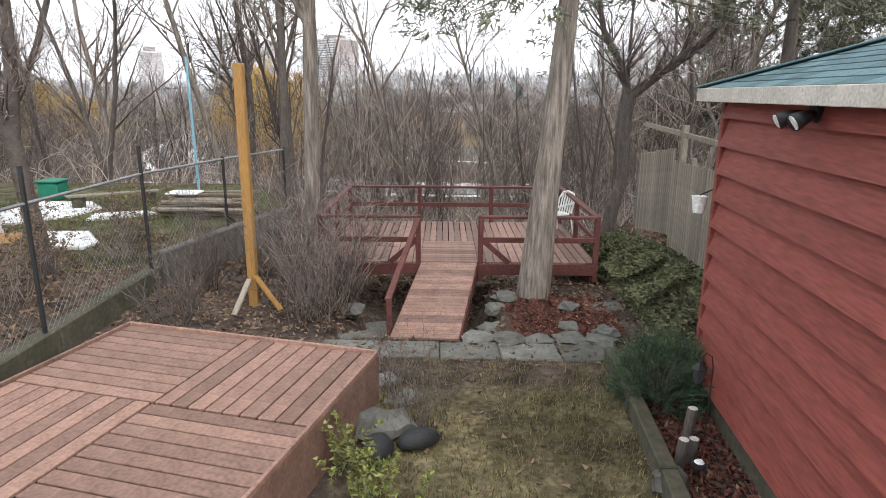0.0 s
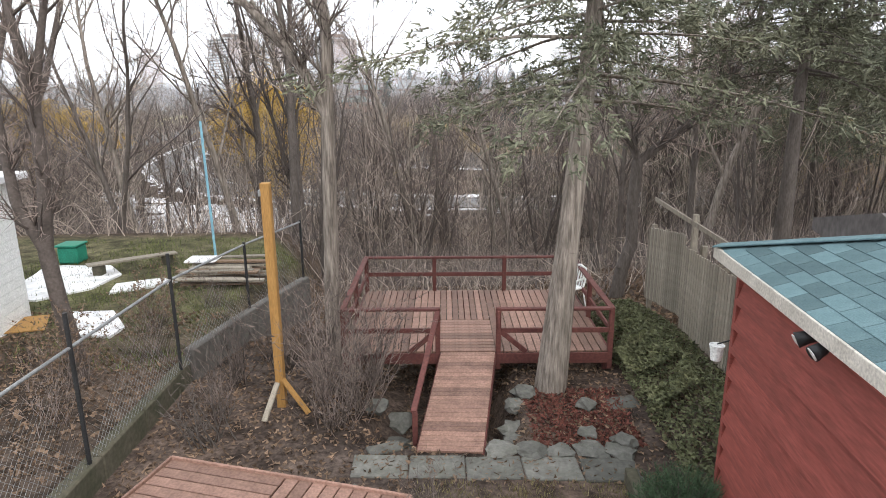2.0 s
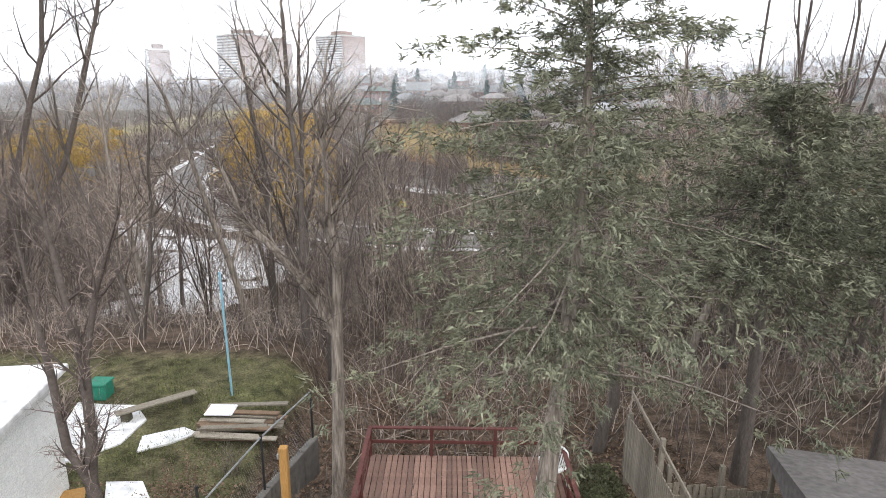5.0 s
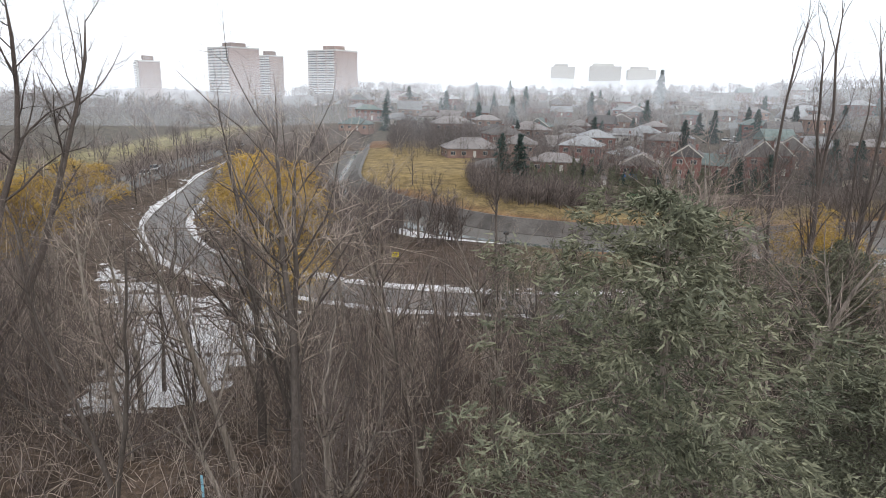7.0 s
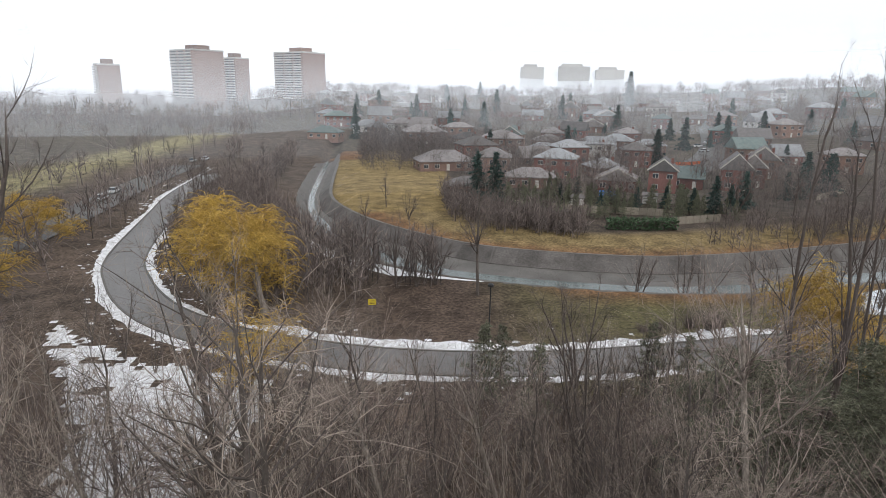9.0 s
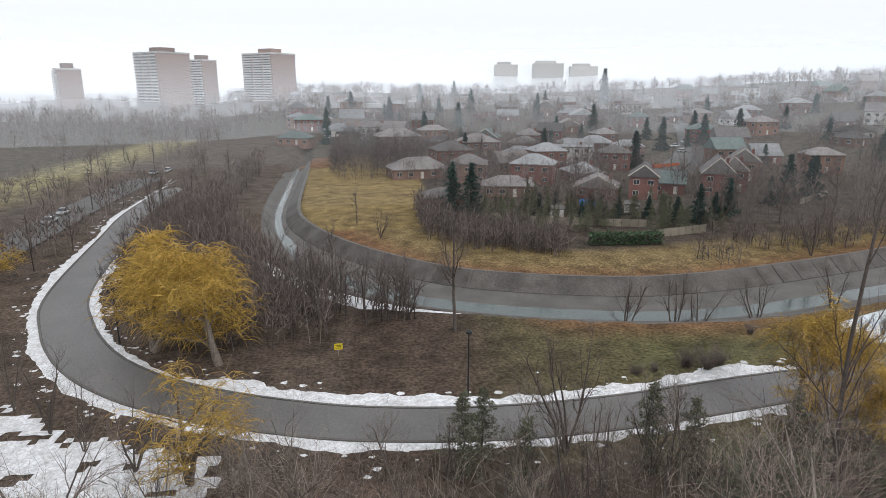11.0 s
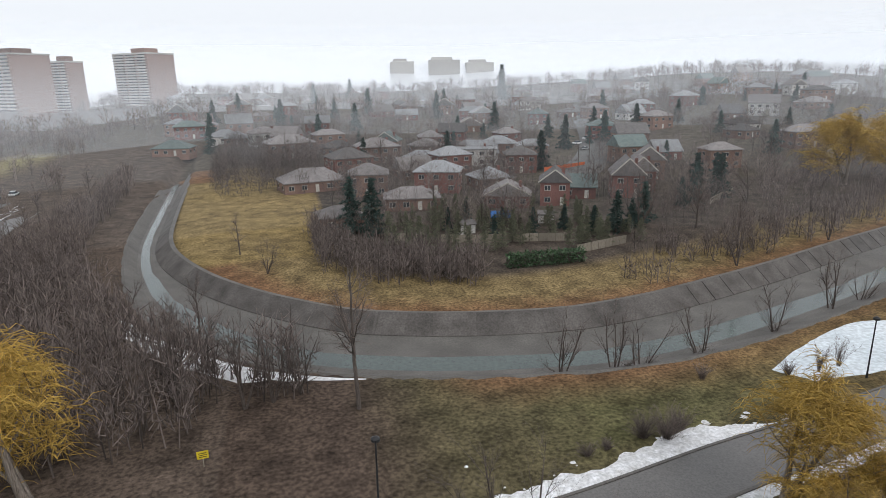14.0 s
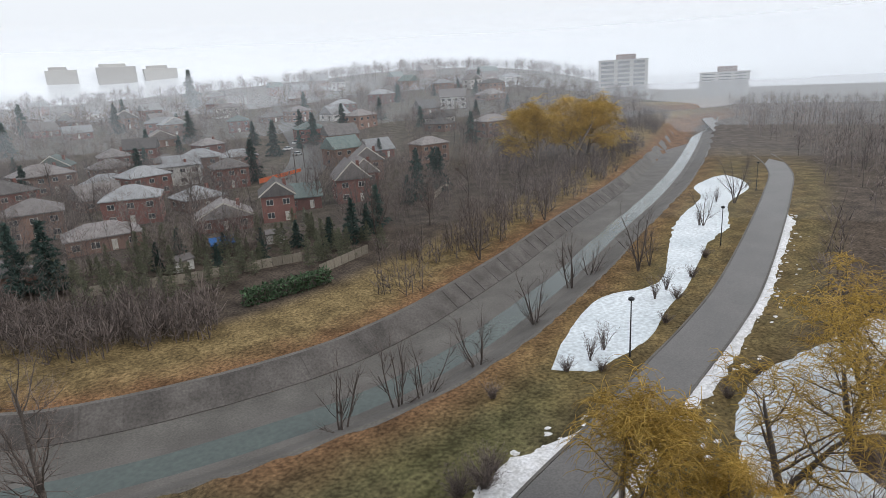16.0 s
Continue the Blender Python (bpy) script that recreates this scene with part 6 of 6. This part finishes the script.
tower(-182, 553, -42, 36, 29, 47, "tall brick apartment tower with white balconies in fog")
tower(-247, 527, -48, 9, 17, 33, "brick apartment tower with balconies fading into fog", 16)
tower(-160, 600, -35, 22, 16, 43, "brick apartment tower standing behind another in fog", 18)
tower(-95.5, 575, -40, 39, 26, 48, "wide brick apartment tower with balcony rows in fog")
tower(449.8, 312.4, -57, 37, 16, 25, "pale apartment block on the far hill", 8, "render")
tower(482.2, 249.5, -65, 34, 16, 12, "white and dark striped apartment block on the far hill", 8, "render")
for x, y, w, h in ((120, 724, 26, 46), (160, 712, 34, 47), (200, 704, 30, 44)):
    t = thing("apartment_tower", "faint grey apartment block almost lost in fog", "building", (x, y, lie(x, y) - 8), -12, "towers in the fog")
    part("wall", box_bm((0, 0, 0), (w, 18, h + 8 - lie(x, y)), 0.2), M["render"], t)
    part("roof", box_bm((3, 4, h + 8 - lie(x, y)), (w - 8, 12, h + 11 - lie(x, y)), 0.2), M["render"], t)

# ---- small things of the valley ----
def street_lamp(x, y, h=6.2):
    t = thing("street_lamp", "slim black park lamp post beside the path", "lamp post", (x, y, lie(x, y)), 0, "park lamps")
    part("base", tube_bm([(0, 0, -0.2), (0, 0, 0.5)], 0.12, 10), M["black"], t)
    part("pole", tube_bm([(0, 0, 0.5), (0, 0, h)], [0.085, 0.06], 10), M["black"], t)
    part("lamp_head", tube_bm([(0, 0, h), (0, 0, h + 0.12), (0, 0, h + 0.3)], [0.1, 0.32, 0.3], 12), M["black"], t)
    part("cap", tube_bm([(0, 0, h + 0.3), (0, 0, h + 0.45)], [0.33, 0.1], 12), M["black"], t)


for x, y in ((6.4, 68.6), (57.5, 76.6), (102.5, 88.5), (-31, 84), (150, 103)):
    street_lamp(x, y)
sign = thing("sign", "small yellow sign board on a post in the grass", "sign", (-6.3, 78.7, lie(-6.3, 78.7)), 8)
part("post", tube_bm([(0, 0, -0.2), (0, 0, 1.1)], 0.04, 8), M["greywood"], sign)
part("board", box_bm((-0.45, -0.06, 0.75), (0.45, -0.03, 1.45), 0.01), M["yellow"], sign)
for k in range(3):
    part("text_bar", box_bm((-0.3, -0.068, 0.9 + 0.16 * k), (0.3, -0.06, 0.96 + 0.16 * k)), M["black"], sign)


def utility_pole(x, y, h=9.5):
    t = thing("utility_pole", "weathered wooden utility pole by the street", "pole", (x, y, lie(x, y)), -25, "utility poles")
    part("pole", tube_bm([(0, 0, -0.3), (0, 0, h)], [0.16, 0.11], 8), M["darkbark"], t)
    part("crossarm", box_bm((-1.1, -0.06, h - 0.9), (1.1, 0.06, h - 0.75), 0.01), M["darkbark"], t)


for x, y in ((106, 232), (140, 285), (90, 208), (-69, 165), (-72, 215)):
    utility_pole(x, y)
for k, (x, y, n, h, s) in enumerate(((31.7, 72.3, 120, 2.6, 1.3), (29.8, 73.0, 100, 2.3, 1.3), (33.5, 73.3, 90, 2.2, 1.3), (24, 71.8, 70, 1.2, 1.4), (26, 72.2, 60, 1.1, 1.4), (41.5, 81, 60, 1.8, 1.0), (50.5, 79.4, 60, 1.6, 1.2), (53, 76.9, 50, 1.4, 1.2), (68, 78.5, 60, 1.5, 1.2), (76, 81.5, 70, 1.8, 1.2), (85, 84.2, 70, 1.8, 1.2), (95, 87.3, 70, 1.8, 1.2), (62, 65.5, 60, 2.0, 1.0), (56, 65.6, 60, 2.0, 1.0))):
    shrub("bare_shrub", x, y, n, h, s, M["fartwig"], "dense dark red-brown leafless bush by the path", None, 200 + k, 0.022)
# island shrubs on the frozen pond
for k, (x, y) in enumerate(((54, 79), (57, 79.5), (74, 83.5), (78, 84.2), (113, 97.5), (134, 104.5))):
    shrub("bare_shrub", x, y, 26, 3.0, 0.5, M["fartwig"], "slender leafless sapling in the frozen pond", None, 230 + k, 0.03)
tarp = thing("tarpaulin", "bright blue tarpaulin over a garden frame", "tarpaulin", (46.5, 156.5, lie(46.5, 156.5)), -15)
part("sheet", roof_mesh(3.6, 2.6, 1.0, "gable"), M["blue"], tarp, m=Matrix.Translation((0, 0, 1.2)))
for sx in (-1.6, 1.6):
    for sy in (-1.1, 1.1):
        part("leg", box_bm((sx - 0.04, sy - 0.04, -0.1), (sx + 0.04, sy + 0.04, 1.1)), M["galv"], tarp)
barrier = thing("barrier_fence", "orange mesh safety fence round a building plot", "fence", (92, 222, lie(92, 222)), 25)
for k in range(9):
    part("panel", box_bm((-10 + 2.3 * k, -0.03, 0.1), (-7.8 + 2.3 * k, 0.03, 1.5)), M["orange"], barrier)
    part("stake", box_bm((-10.1 + 2.3 * k, -0.05, -0.2), (-10.02 + 2.3 * k, 0.05, 1.7)), M["greywood"], barrier)
for x, y, t in ((36, 148, 10), (55, 152, -20), (104, 172, -25)):
    gs = thing("garden_shed", "small pale garden shed behind a house", "shed", (x, y, lie(x, y)), t, "garden sheds")
    part("wall", box_bm((-1.6, -1.2, -0.2), (1.6, 1.2, 1.9), 0.02), M["render"], gs)
    part("roof", roof_mesh(3.2, 2.4, 0.7, "gable", 0.2), M["roof"], gs, m=Matrix.Translation((0, 0, 1.95)))
    part("door", box_bm((-0.5, -1.24, 0), (0.5, -1.2, 1.8)), M["greywood"], gs)
for (ax, ay), (bx, by) in (((20, 146), (34, 140)), ((34, 140), (52, 136)), ((58, 140), (66, 150)), ((100, 158), (116, 170)), ((50, 127), (62, 131))):
    f = thing("board_fence", "grey board fence at the foot of a garden", "fence", (ax, ay, 0), 0, "garden fences")
    n = int(math.dist((ax, ay), (bx, by)) / 1.6)
    for k in range(n):
        u0, u1 = k / n, (k + 0.95) / n
        z = lie(ax + (bx - ax) * u0, ay + (by - ay) * u0)
        part("panel", bar_bm(((bx - ax) * u0, (by - ay) * u0, z + 0.75), ((bx - ax) * u1, (by - ay) * u1, z + 0.75), 0.06, 1.6), M["greywood"], f)
# tilted slabs of the far river bank
for i in range(len(RIVER) - 1):
    (x, y), (x2, y2) = RIVER[i], RIVER[i + 1]
    if not (-32 < x < 150 and y < 175):
        continue
    d = Vector((x2 - x, y2 - y)).normalized()
    n = Vector((-d.y, d.x))
    h0, h1 = HALF[i], HALF[i + 1]
    a, b = Vector((x, y)) + d * 0.1, Vector((x2, y2)) - d * 0.1
    e = 0.04 * rng.random()
    bm = bmesh.new()
    q = [(*(a + n * (h0 + 0.05)), -6.66 + e), (*(a + n * (h0 - 2.65)), -8.82 + e), (*(b + n * (h1 - 2.65)), -8.82 + e), (*(b + n * (h1 + 0.05)), -6.66 + e)]
    v = [bm.verts.new(p) for p in q] + [bm.verts.new((p[0], p[1], p[2] - 0.16)) for p in q]
    for f in ((0, 1, 2, 3), (0, 4, 5, 1), (1, 5, 6, 2), (2, 6, 7, 3), (3, 7, 4, 0)):
        bm.faces.new([v[k] for k in f])
    part("slab", bm, M["bankslab"], river_bed)

# ---- distance haze over the valley, imitated by translucent white sheets ----
def haze_sheet_material(name, density, top):
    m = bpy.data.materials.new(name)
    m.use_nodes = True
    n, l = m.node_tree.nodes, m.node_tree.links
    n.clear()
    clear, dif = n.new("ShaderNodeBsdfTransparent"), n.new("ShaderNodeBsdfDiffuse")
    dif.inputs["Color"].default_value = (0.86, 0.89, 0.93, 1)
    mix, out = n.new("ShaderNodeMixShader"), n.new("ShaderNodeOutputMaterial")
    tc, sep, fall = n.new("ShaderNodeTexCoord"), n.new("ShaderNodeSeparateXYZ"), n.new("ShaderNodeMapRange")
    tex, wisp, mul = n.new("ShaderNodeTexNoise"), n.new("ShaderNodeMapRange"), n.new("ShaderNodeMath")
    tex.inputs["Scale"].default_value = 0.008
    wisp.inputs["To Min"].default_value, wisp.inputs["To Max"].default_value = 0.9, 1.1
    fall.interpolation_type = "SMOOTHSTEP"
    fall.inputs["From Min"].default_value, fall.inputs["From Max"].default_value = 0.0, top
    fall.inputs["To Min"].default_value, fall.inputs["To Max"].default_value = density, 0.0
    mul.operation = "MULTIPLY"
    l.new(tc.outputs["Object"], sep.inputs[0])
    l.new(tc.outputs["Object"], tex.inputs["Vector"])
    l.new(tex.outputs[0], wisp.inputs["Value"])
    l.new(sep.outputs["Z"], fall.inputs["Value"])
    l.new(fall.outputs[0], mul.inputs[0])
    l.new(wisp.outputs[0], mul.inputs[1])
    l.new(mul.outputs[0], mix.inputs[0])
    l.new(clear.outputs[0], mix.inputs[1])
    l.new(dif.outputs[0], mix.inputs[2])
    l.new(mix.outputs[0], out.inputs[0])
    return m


# added haze sheets; they lean outward to catch more sky and look whiter
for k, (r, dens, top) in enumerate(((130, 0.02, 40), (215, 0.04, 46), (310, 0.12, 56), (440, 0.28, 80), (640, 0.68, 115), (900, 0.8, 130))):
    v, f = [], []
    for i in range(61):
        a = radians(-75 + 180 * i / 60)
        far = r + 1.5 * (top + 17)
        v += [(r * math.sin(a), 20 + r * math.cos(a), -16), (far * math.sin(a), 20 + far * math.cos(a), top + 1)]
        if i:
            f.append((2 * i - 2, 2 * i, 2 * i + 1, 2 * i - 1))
    tagged(put("mist", mesh("mist", v, f, haze_sheet_material("mist", dens, top))), "leaning translucent white sheet standing in for distance haze", "mist", kind="stuff")
